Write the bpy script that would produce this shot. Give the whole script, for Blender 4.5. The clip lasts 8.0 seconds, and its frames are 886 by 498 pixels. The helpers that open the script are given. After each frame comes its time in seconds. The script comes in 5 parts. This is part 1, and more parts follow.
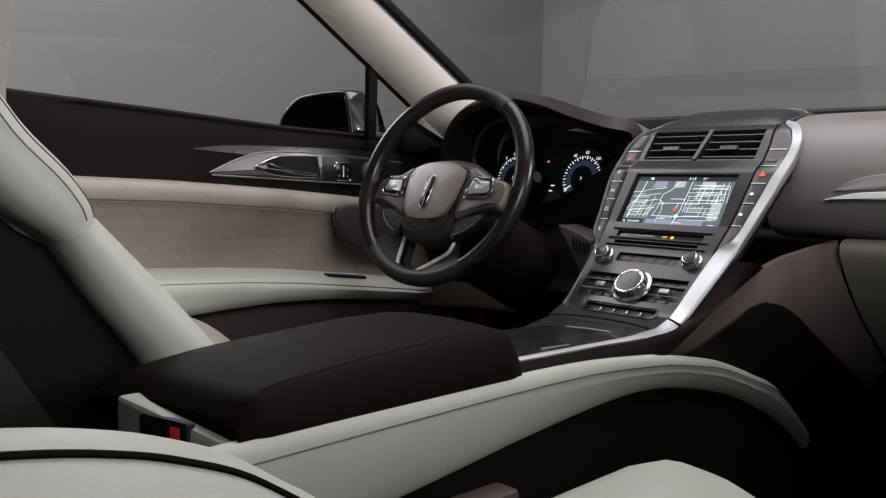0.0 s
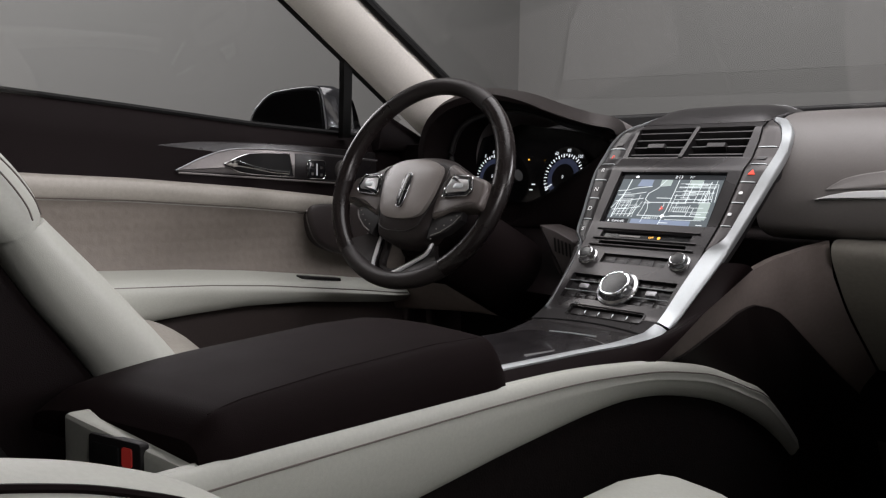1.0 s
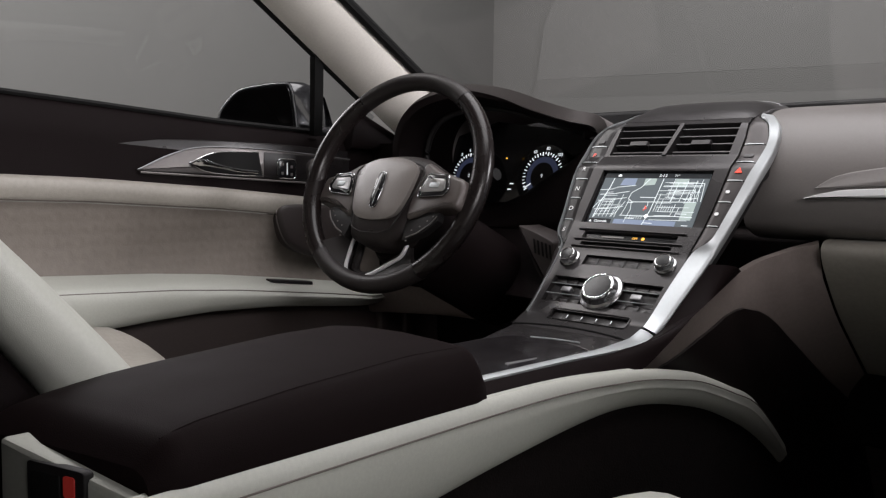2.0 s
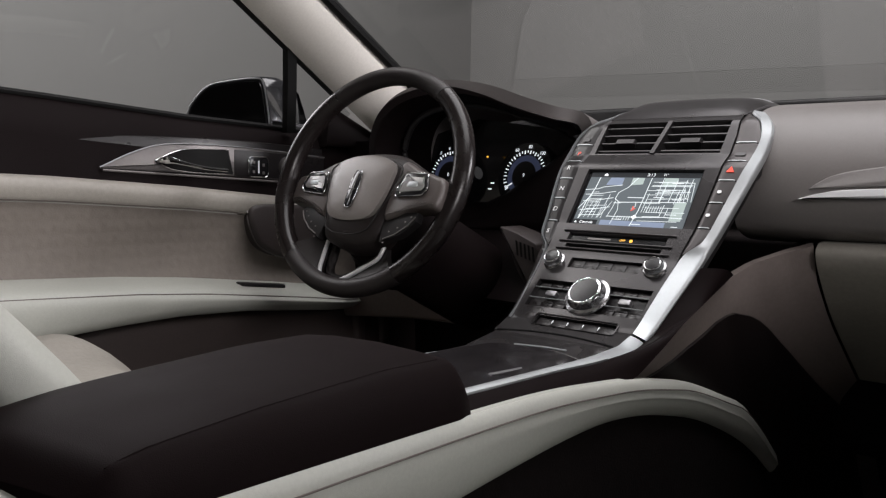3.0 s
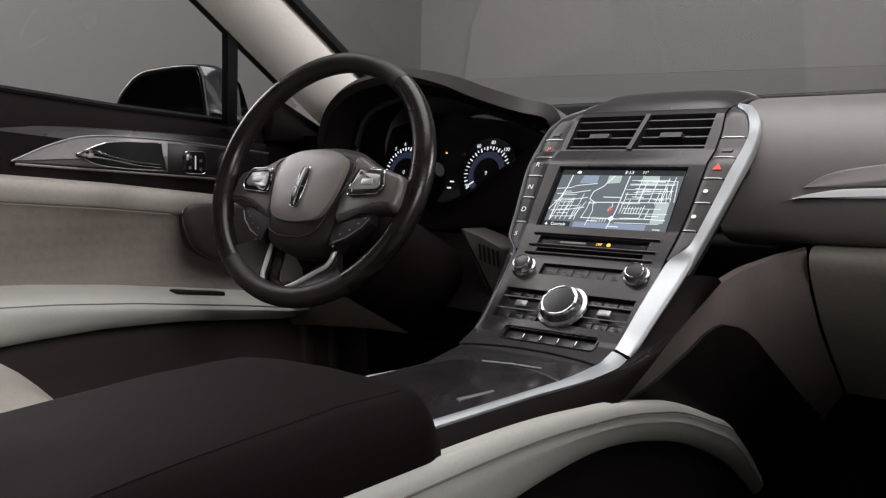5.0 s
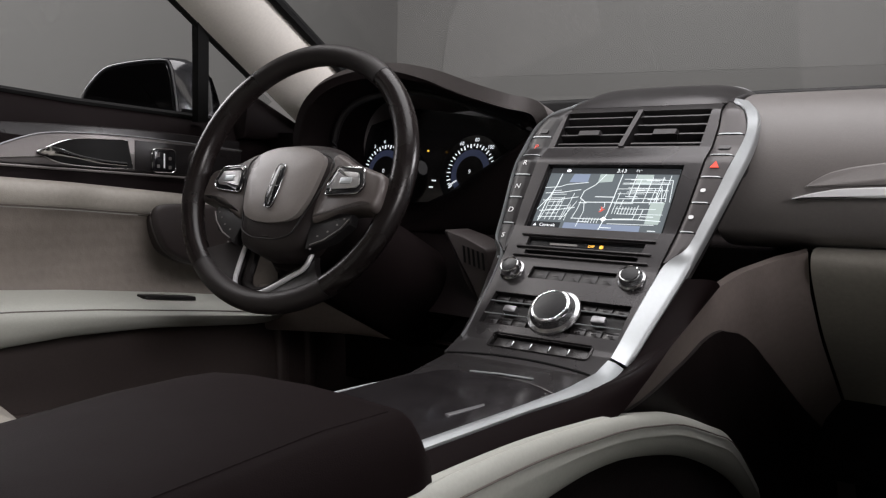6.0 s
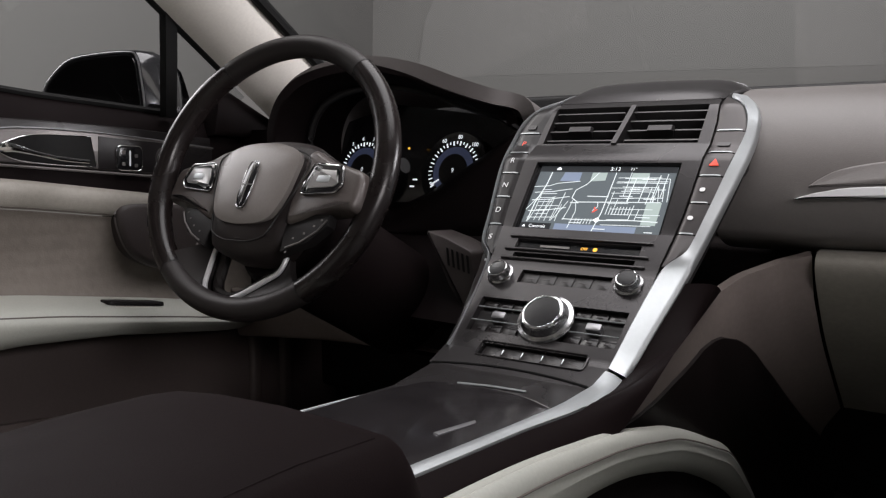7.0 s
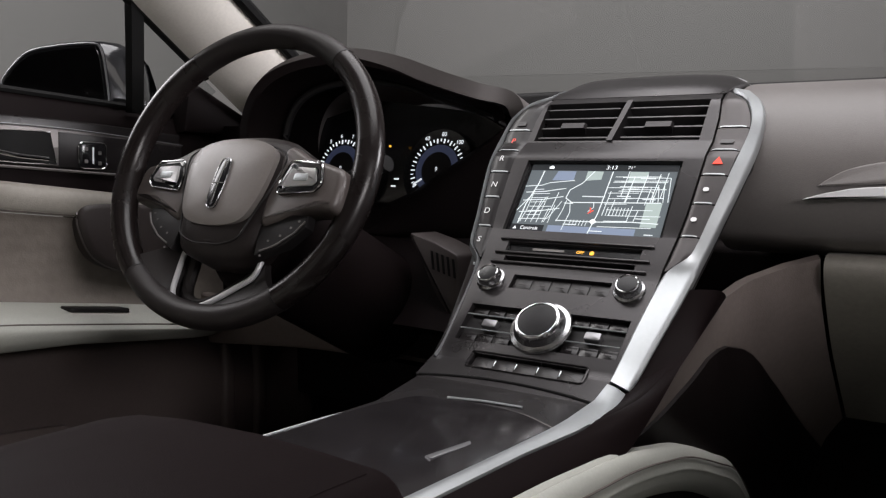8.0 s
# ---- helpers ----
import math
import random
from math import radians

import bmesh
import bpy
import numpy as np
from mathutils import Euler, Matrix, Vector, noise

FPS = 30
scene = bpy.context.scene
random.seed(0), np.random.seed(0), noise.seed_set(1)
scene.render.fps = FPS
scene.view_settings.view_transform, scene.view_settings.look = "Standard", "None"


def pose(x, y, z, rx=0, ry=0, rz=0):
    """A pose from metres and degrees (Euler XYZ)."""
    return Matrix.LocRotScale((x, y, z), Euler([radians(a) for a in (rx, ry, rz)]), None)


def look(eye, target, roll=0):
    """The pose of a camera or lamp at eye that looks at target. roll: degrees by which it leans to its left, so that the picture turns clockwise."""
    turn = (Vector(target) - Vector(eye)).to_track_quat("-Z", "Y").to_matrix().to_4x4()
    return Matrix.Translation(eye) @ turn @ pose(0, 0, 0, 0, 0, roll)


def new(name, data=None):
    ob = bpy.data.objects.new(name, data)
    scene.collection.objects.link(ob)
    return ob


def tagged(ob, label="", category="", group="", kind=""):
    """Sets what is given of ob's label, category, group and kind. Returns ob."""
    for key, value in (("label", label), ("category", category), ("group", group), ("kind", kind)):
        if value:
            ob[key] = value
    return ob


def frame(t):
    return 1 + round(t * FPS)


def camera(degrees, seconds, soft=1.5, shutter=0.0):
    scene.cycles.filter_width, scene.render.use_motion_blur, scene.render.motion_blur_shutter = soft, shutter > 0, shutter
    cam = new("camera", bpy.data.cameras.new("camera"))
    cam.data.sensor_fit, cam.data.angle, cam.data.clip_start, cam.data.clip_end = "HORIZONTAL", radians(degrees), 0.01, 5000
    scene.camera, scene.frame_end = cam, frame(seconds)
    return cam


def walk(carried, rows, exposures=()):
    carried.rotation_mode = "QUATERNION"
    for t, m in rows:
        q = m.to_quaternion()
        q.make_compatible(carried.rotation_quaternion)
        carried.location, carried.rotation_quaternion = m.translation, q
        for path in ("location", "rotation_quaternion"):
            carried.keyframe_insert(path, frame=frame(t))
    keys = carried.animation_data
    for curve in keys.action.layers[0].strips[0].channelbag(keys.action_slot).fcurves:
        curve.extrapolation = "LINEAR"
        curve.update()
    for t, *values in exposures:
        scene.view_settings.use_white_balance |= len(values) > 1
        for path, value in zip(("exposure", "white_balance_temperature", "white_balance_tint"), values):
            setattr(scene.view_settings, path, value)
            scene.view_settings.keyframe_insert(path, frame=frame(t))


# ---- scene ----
cam = camera(55.5, 8.0, soft=1.25)
# t, eye, target, roll
PATH = [
    (0, (0.739, 0.1613, 0.8723), (-0.722, 1.5172, 0.7064), 0.85),
    (0.5, (0.717, 0.1805, 0.8714), (-0.724, 1.5576, 0.7049), 0.88),
    (1, (0.695, 0.1988, 0.8694), (-0.727, 1.596, 0.7041), 0.92),
    (1.5, (0.674, 0.218, 0.8686), (-0.726, 1.6373, 0.7037), 0.85),
    (3, (0.61, 0.2787, 0.8663), (-0.729, 1.7551, 0.7029), 0.95),
    (3.5, (0.586, 0.2999, 0.8657), (-0.729, 1.7975, 0.7016), 1.08),
    (4, (0.564, 0.3201, 0.8649), (-0.728, 1.8368, 0.701), 1.0),
    (4.5, (0.541, 0.3415, 0.8623), (-0.728, 1.879, 0.7017), 1.13),
    (6, (0.475, 0.4012, 0.8599), (-0.727, 1.9918, 0.7012), 1.21),
    (6.5, (0.452, 0.4225, 0.8583), (-0.725, 2.0321, 0.7007), 1.23),
    (7, (0.43, 0.4437, 0.8577), (-0.725, 2.0693, 0.7009), 1.26),
    (7.5, (0.406, 0.467, 0.8562), (-0.724, 2.1095, 0.7014), 1.27),
    (8, (0.382, 0.4873, 0.8545), (-0.722, 2.1486, 0.7027), 1.39),
]
walk(cam, [(t, look(eye, target, roll)) for t, eye, target, roll in PATH])

# ---- light: a dim grey studio with large unseen soft boxes, added for their light ----
world = bpy.data.worlds.new("studio_world")
scene.world = world
world.use_nodes = True
bg = world.node_tree.nodes["Background"]
bg.inputs["Color"].default_value = (1.0, 0.66, 0.64, 1)
bg.inputs["Strength"].default_value = 0.105
scene.view_settings.exposure = 0.0


def softbox(name, eye, target, sx, sy, watts, colour):
    lamp = bpy.data.lights.new(name, "AREA")
    lamp.shape, lamp.size, lamp.size_y, lamp.energy, lamp.color = "RECTANGLE", sx, sy, watts, colour
    ob = new(name, lamp)
    ob.matrix_world = look(eye, target)
    return tagged(ob, "large rectangular soft box, unseen, added to light the scene", "soft box", kind="structure")


softbox("overhead_soft_box", (0.15, 1.45, 2.40), (0.05, 1.1, 0.6), 1.8, 1.3, 46, (1.0, 0.95, 0.965))
# Two unseen fills, added to brighten the pillar and the dash face.
softbox("passenger_fill_light", (2.0, 3.0, 1.55), (-0.6, 1.35, 1.1), 1.0, 0.8, 88, (1.0, 0.96, 0.99))
softbox("passenger_fill_light", (1.95, 0.45, 1.42), (0.3, 1.4, 0.92), 0.9, 0.35, 20, (1.0, 0.95, 0.96))
softbox("side_soft_box", (-2.9, 1.2, 2.3), (-0.3, 1.0, 0.8), 1.8, 1.2, 54, (1.0, 0.95, 0.975))
softbox("wall_soft_box", (-1.5, 3.6, 4.4), (-2.5, 7.5, 2.0), 4.0, 0.8, 175, (1.0, 0.965, 0.96))
softbox("wall_soft_box", (-3.2, 0.5, 4.6), (-6.0, 2.5, 1.8), 3.0, 0.8, 330, (1.0, 0.97, 0.96))


# ---- materials ----
def material(name, colour, rough=0.5, metal=0.0, grain=0.0, grain_scale=900.0, bump=0.0, spread=0.0, blotch=6.0, coat=0.0, spec=0.5, emit=None, power=0.0, piece=0.0):
    m = bpy.data.materials.new(name)
    m.use_nodes = True
    nt = m.node_tree
    b = nt.nodes["Principled BSDF"]
    b.inputs["Base Color"].default_value = (*colour, 1)
    b.inputs["Roughness"].default_value = rough
    b.inputs["Metallic"].default_value = metal
    b.inputs["Coat Weight"].default_value = coat
    b.inputs["Coat Roughness"].default_value = 0.08
    b.inputs["Specular IOR Level"].default_value = spec
    if emit:
        b.inputs["Emission Color"].default_value = (*emit, 1)
        b.inputs["Emission Strength"].default_value = power
    tc = nt.nodes.new("ShaderNodeTexCoord")
    if spread > 0:
        big = nt.nodes.new("ShaderNodeTexNoise")
        big.inputs["Scale"].default_value = blotch
        big.inputs["Detail"].default_value = 5
        nt.links.new(tc.outputs["Object"], big.inputs["Vector"])
        fine = nt.nodes.new("ShaderNodeTexNoise")
        fine.inputs["Scale"].default_value = grain_scale * 0.25
        fine.inputs["Detail"].default_value = 3
        nt.links.new(tc.outputs["Object"], fine.inputs["Vector"])
        add = nt.nodes.new("ShaderNodeMath")
        add.operation = "ADD"
        nt.links.new(big.outputs["Fac"], add.inputs[0])
        nt.links.new(fine.outputs["Fac"], add.inputs[1])
        ramp = nt.nodes.new("ShaderNodeMapRange")
        ramp.inputs["From Min"].default_value, ramp.inputs["From Max"].default_value = 0.6, 1.4
        ramp.inputs["To Min"].default_value, ramp.inputs["To Max"].default_value = 1 - spread, 1 + spread
        nt.links.new(add.outputs[0], ramp.inputs["Value"])
        mul = nt.nodes.new("ShaderNodeMix")
        mul.data_type, mul.blend_type = "RGBA", "MULTIPLY"
        mul.inputs["Factor"].default_value = 1
        mul.inputs["A"].default_value = (*colour, 1)
        nt.links.new(ramp.outputs[0], mul.inputs["B"])
        nt.links.new(mul.outputs["Result"], b.inputs["Base Color"])
        rr = nt.nodes.new("ShaderNodeMapRange")
        rr.inputs["From Min"].default_value, rr.inputs["From Max"].default_value = 0.3, 0.7
        rr.inputs["To Min"].default_value, rr.inputs["To Max"].default_value = max(0.02, rough - 0.07), min(1, rough + 0.07)
        nt.links.new(big.outputs["Fac"], rr.inputs["Value"])
        nt.links.new(rr.outputs[0], b.inputs["Roughness"])
    if bump > 0:
        vor = nt.nodes.new("ShaderNodeTexVoronoi")
        vor.inputs["Scale"].default_value = grain_scale
        nt.links.new(tc.outputs["Object"], vor.inputs["Vector"])
        bp = nt.nodes.new("ShaderNodeBump")
        bp.inputs["Strength"].default_value = bump
        bp.inputs["Distance"].default_value = 0.0004
        nt.links.new(vor.outputs["Distance"], bp.inputs["Height"])
        nt.links.new(bp.outputs[0], b.inputs["Normal"])
    return m


CREAM = material("cream_leather", (0.395, 0.405, 0.368), 0.5, bump=0.18, grain_scale=1200, spread=0.07)
ARM = material("matte_brown_leather", (0.0066, 0.0042, 0.0044), 0.62, bump=0.25, grain_scale=1100, spread=0.14, spec=0.03)
RIM = material("black_rim_leather", (0.014, 0.0115, 0.0115), 0.42, bump=0.35, grain_scale=900, spread=0.12, spec=0.3)
RIMWOOD = material("dark_gloss_rim_wood", (0.009, 0.0068, 0.0066), 0.27, spread=0.15, blotch=25, spec=0.34)
CREAM_DOOR = material("cream_door_vinyl", (0.285, 0.268, 0.238), 0.55, bump=0.4, grain_scale=600, spread=0.12, blotch=14)
QUILT = material("woven_door_insert", (0.165, 0.145, 0.126), 0.7, bump=0.5, grain_scale=420, spread=0.12, blotch=12)
PERF = material("perforated_leather", (0.50, 0.505, 0.465), 0.55, bump=1.0, grain_scale=240, spread=0.08)
THREAD = material("dark_thread", (0.10, 0.085, 0.075), 0.8)
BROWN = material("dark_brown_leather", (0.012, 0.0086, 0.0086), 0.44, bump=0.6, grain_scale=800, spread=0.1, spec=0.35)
DASH = material("brown_soft_dash", (0.145, 0.134, 0.129), 0.44, bump=0.28, grain_scale=1300, spread=0.08)
HOOD = material("grey_brown_hood", (0.10, 0.090, 0.088), 0.46, bump=0.25, grain_scale=1300, spread=0.08)
# Near-black; below the driver's instruments this colour also carries the dash's shade.
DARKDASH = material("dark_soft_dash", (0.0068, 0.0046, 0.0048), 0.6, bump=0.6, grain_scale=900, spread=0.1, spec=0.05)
BLACK = material("black_plastic", (0.010, 0.009, 0.0095), 0.5, spread=0.1, spec=0.3)
DECK = material("dark_satin_deck", (0.026, 0.024, 0.0245), 0.25, metal=0.4, spread=0.1)
LIDGLOSS = material("dark_gloss_lid", (0.016, 0.0145, 0.0155), 0.17, spread=0.15, blotch=9)
GLOSS = material("piano_black", (0.008, 0.008, 0.009), 0.16, coat=0.2)
KNOBCAP = material("knob_cap_black", (0.006, 0.006, 0.007), 0.22, spec=0.3)
PANEL = material("satin_grey_panel", (0.043, 0.0405, 0.0415), 0.29, metal=0.6, spread=0.09)
BUTTON = material("dark_button_plastic", (0.032, 0.030, 0.031), 0.4, spread=0.05)
SILVER = material("satin_aluminium", (0.45, 0.475, 0.485), 0.46, metal=0.85, spread=0.05)
# Mostly diffuse pale metal: the reflected brightness is painted into the colour.
BLADE = material("reflection_pale_satin", (0.66, 0.67, 0.68), 0.4, metal=0.3)
KEYBLACK = material("dark_key_plastic", (0.012, 0.0105, 0.011), 0.3, spread=0.06, spec=0.35)
STRIPKEY = material("satin_key_strip", (0.060, 0.055, 0.055), 0.36, metal=0.5, spread=0.05)
KNOBMETAL = material("satin_knob_metal", (0.45, 0.45, 0.46), 0.22, metal=1.0)
SATINPAD = material("satin_cursor_pad", (0.62, 0.62, 0.62), 0.3, metal=0.8)
HUBPAD = material("smooth_hub_leather", (0.168, 0.154, 0.145), 0.32, bump=0.2, grain_scale=1300, spread=0.08)
SATINSILVER = material("satin_switch", (0.30, 0.30, 0.31), 0.4, metal=0.9)
# On the passenger knee panel this darker tone puts shade into cream.
KNEEVINYL = material("taupe_shaded_knee_vinyl", (0.17, 0.142, 0.130), 0.55, bump=0.4, grain_scale=600, spread=0.12, blotch=14)
CHROME = material("chrome", (0.75, 0.75, 0.76), 0.1, metal=1.0)
SATIN = material("satin_inlay", (0.15, 0.14, 0.137), 0.38, metal=0.6, spread=0.08)
CARPET = material("black_carpet", (0.0105, 0.0082, 0.0082), 0.95, bump=1.0, grain_scale=420, spread=0.3, blotch=60, spec=0.1)
PLASTIC_TAUPE = material("taupe_plastic", (0.058, 0.044, 0.041), 0.55, bump=0.3, spread=0.12)
RUBBER = material("black_rubber", (0.008, 0.008, 0.008), 0.6, spec=0.12)
PAINT = material("dark_car_paint", (0.03, 0.03, 0.033), 0.2, coat=1.0, metal=0.3)
MIRROR = material("mirror_glass", (0.30, 0.30, 0.31), 0.02, metal=1.0)
PILLAR = material("pillar_fabric", (0.72, 0.69, 0.64), 0.8, bump=0.25, grain_scale=900, spread=0.08, blotch=9)
VENTTRIM = material("dark_taupe_vent_plastic", (0.032, 0.025, 0.024), 0.55, bump=0.3, spread=0.1)
SPOKE = material("brown_spoke_leather", (0.075, 0.064, 0.060), 0.36, bump=0.2, grain_scale=1300, spread=0.1)
STUDIO = material("studio_grey_wall", (0.21, 0.205, 0.20), 0.75, spread=0.08, blotch=0.6)
# For the floor and unseen walls, dark so they bounce no light inside.
STUDIO_DARK = material("low_bounce_black", (0.035, 0.032, 0.032), 0.85, spread=0.15, blotch=1.5)
STUDIO_PALE = material("studio_pale_flat", (0.235, 0.23, 0.225), 0.7, spread=0.06, blotch=0.8)
WHITE_MARK = material("white_print", (0.75, 0.75, 0.75), 0.5, emit=(0.9, 0.93, 1.0), power=0.15)
WHITE_GLOW = material("gauge_light", (0.8, 0.8, 0.8), 0.5, emit=(0.88, 0.93, 1.0), power=0.8)
RED_GLOW = material("red_light", (0.5, 0.03, 0.02), 0.4, emit=(1.0, 0.10, 0.05), power=0.7)
DIM_RED = material("dim_red_lamp", (0.16, 0.01, 0.01), 0.4, emit=(1.0, 0.08, 0.06), power=0.08)
AMBER = material("amber_light", (0.6, 0.3, 0.02), 0.4, emit=(1.0, 0.48, 0.05), power=1.2)
BLUE_DIAL = material("blue_dial", (0.03, 0.035, 0.06), 0.35, emit=(0.18, 0.22, 0.42), power=0.10)
LCD = material("lcd_ground", (0.02, 0.022, 0.025), 0.12, emit=(0.40, 0.46, 0.50), power=0.36, coat=0.5)
LCD_BAR = material("lcd_dark_bar", (0.01, 0.01, 0.012), 0.15, emit=(0.10, 0.11, 0.12), power=0.25)
LCD_ROAD = material("lcd_road", (0.3, 0.3, 0.3), 0.2, emit=(0.72, 0.80, 0.83), power=0.95)
LCD_PARK = material("lcd_pale_area", (0.2, 0.22, 0.2), 0.2, emit=(0.50, 0.62, 0.62), power=0.62)
LCD_WATER = material("lcd_blue_area", (0.1, 0.12, 0.2), 0.2, emit=(0.38, 0.46, 0.56), power=0.5)


def emboss(m, wide, tall, depth):
    """Staggered oblong emboss on a sheet that stands along y and z."""
    nt = m.node_tree
    tc = nt.nodes.new("ShaderNodeTexCoord")
    sep = nt.nodes.new("ShaderNodeSeparateXYZ")
    com = nt.nodes.new("ShaderNodeCombineXYZ")
    nt.links.new(tc.outputs["Object"], sep.inputs[0])
    nt.links.new(sep.outputs["Y"], com.inputs["X"])
    nt.links.new(sep.outputs["Z"], com.inputs["Y"])
    br = nt.nodes.new("ShaderNodeTexBrick")
    br.inputs["Scale"].default_value = 1.0
    br.inputs["Brick Width"].default_value = wide
    br.inputs["Row Height"].default_value = tall
    br.inputs["Mortar Size"].default_value = tall * 0.5
    br.inputs["Mortar Smooth"].default_value = 1.0
    nt.links.new(com.outputs[0], br.inputs["Vector"])
    inv = nt.nodes.new("ShaderNodeMath")
    inv.operation = "SUBTRACT"
    inv.inputs[0].default_value = 1.0
    nt.links.new(br.outputs["Fac"], inv.inputs[1])
    old = [n for n in nt.nodes if n.type == "BUMP"][0]
    bp = nt.nodes.new("ShaderNodeBump")
    bp.inputs["Strength"].default_value = 0.25
    bp.inputs["Distance"].default_value = depth
    nt.links.new(inv.outputs[0], bp.inputs["Height"])
    nt.links.new(old.outputs[0], bp.inputs["Normal"])
    nt.links.new(bp.outputs[0], nt.nodes["Principled BSDF"].inputs["Normal"])


emboss(QUILT, 0.040, 0.022, 0.0022)


def glass_material(name, tint, rough=0.0):
    m = bpy.data.materials.new(name)
    m.use_nodes = True
    nt = m.node_tree
    nt.nodes.clear()
    out = nt.nodes.new("ShaderNodeOutputMaterial")
    clear = nt.nodes.new("ShaderNodeBsdfTransparent")
    clear.inputs["Color"].default_value = (*tint, 1)
    gloss = nt.nodes.new("ShaderNodeBsdfGlossy")
    gloss.inputs["Roughness"].default_value = rough
    fr = nt.nodes.new("ShaderNodeLayerWeight")
    fr.inputs["Blend"].default_value = 0.5
    power = nt.nodes.new("ShaderNodeMath")
    power.operation = "POWER"
    power.inputs[1].default_value = 4.0
    nt.links.new(fr.outputs["Facing"], power.inputs[0])
    scale = nt.nodes.new("ShaderNodeMath")
    scale.operation = "MULTIPLY_ADD"
    scale.inputs[1].default_value, scale.inputs[2].default_value = 0.35, 0.03
    nt.links.new(power.outputs[0], scale.inputs[0])
    mix = nt.nodes.new("ShaderNodeMixShader")
    nt.links.new(scale.outputs[0], mix.inputs[0])
    nt.links.new(clear.outputs[0], mix.inputs[1])
    nt.links.new(gloss.outputs[0], mix.inputs[2])
    nt.links.new(mix.outputs[0], out.inputs["Surface"])
    return m


GLASS = glass_material("car_glass", (0.86, 0.87, 0.87))


# ---- mesh helpers ----
def finish(name, bm, mat, angle=35):
    bmesh.ops.recalc_face_normals(bm, faces=bm.faces[:])
    me = bpy.data.meshes.new(name)
    bm.to_mesh(me)
    bm.free()
    me.materials.append(mat)
    me.polygons.foreach_set("use_smooth", [True] * len(me.polygons))
    me.set_sharp_from_angle(angle=radians(angle))
    return me


def part(name, bm, mat, parent=None, label="", angle=35):
    ob = new(name, finish(name, bm, mat, angle))
    if parent is not None:
        ob.parent = parent
    if label:
        tagged(ob, label)
    return ob


def thing(name, label, category, group="", kind="", at=(0, 0, 0)):
    ob = new(name)
    ob.empty_display_size = 0.05
    return tagged(ob, label, category, group, kind)


def loft(rings, closed=True, caps=True, loop=False):
    """Rings of points joined into one skin."""
    bm = bmesh.new()
    vs = [[bm.verts.new(p) for p in r] for r in rings]
    n = len(rings[0])
    m = len(rings)
    for i in range(m if loop else m - 1):
        a, b = vs[i], vs[(i + 1) % m]
        for j in range(n if closed else n - 1):
            k = (j + 1) % n
            bm.faces.new((a[j], a[k], b[k], b[j]))
    if caps and closed and not loop:
        bm.faces.new(vs[0])
        bm.faces.new(vs[-1][::-1])
    return bm


def slab(fn, nu, nv, thick, back=None):
    """A sheet fn(u, v) with thickness, closed all round; back: way in which it is thick."""
    top = [[Vector(fn(i / nu, j / nv)) for j in range(nv + 1)] for i in range(nu + 1)]
    low = []
    for i in range(nu + 1):
        row = []
        for j in range(nv + 1):
            if back is not None:
                row.append(top[i][j] + Vector(back) * thick)
                continue
            du = top[min(i + 1, nu)][j] - top[max(i - 1, 0)][j]
            dv = top[i][min(j + 1, nv)] - top[i][max(j - 1, 0)]
            row.append(top[i][j] - du.cross(dv).normalized() * thick)
        low.append(row)
    bm = bmesh.new()
    a = [[bm.verts.new(p) for p in r] for r in top]
    b = [[bm.verts.new(p) for p in r] for r in low]
    for i in range(nu):
        for j in range(nv):
            bm.faces.new((a[i][j], a[i + 1][j], a[i + 1][j + 1], a[i][j + 1]))
            bm.faces.new((b[i][j], b[i][j + 1], b[i + 1][j + 1], b[i + 1][j]))
    for i in range(nu):
        bm.faces.new((a[i][0], b[i][0], b[i + 1][0], a[i + 1][0]))
        bm.faces.new((a[i][nv], a[i + 1][nv], b[i + 1][nv], b[i][nv]))
    for j in range(nv):
        bm.faces.new((a[0][j], a[0][j + 1], b[0][j + 1], b[0][j]))
        bm.faces.new((a[nu][j], b[nu][j], b[nu][j + 1], a[nu][j + 1]))
    return bm


def spline(pts, n):
    """n + 1 points of a smooth curve through pts."""
    p = [Vector(q) for q in pts]
    p = [p[0] * 2 - p[1]] + p + [p[-1] * 2 - p[-2]]
    out = []
    m = len(p) - 3
    for k in range(n + 1):
        f = min(k / n * m, m - 1e-9)
        i, t = int(f), f - int(f)
        a, b, c, d = p[i:i + 4]
        out.append(0.5 * (2 * b + (c - a) * t + (2 * a - 5 * b + 4 * c - d) * t * t + (3 * b - a - 3 * c + d) * t ** 3))
    return out


def tube(pts, r, sides=8, closed=False, flat=1.0, up=(0, 0, 1)):
    """A round bar along pts; r: one radius or one a point; flat squeezes it along up."""
    p = [Vector(q) for q in pts]
    n = len(p)
    rings = []
    for i in range(n):
        d = (p[(i + 1) % n] - p[i - 1]) if closed else (p[min(i + 1, n - 1)] - p[max(i - 1, 0)])
        d.normalize()
        s = d.cross(Vector(up))
        s = s.normalized() if s.length > 1e-5 else d.orthogonal().normalized()
        w = s.cross(d)
        rr = r[i] if isinstance(r, (list, tuple)) else r
        rings.append([p[i] + s * rr * math.cos(a) + w * rr * flat * math.sin(a) for a in (2 * math.pi * k / sides for k in range(sides))])
    return loft(rings, True, not closed, closed)


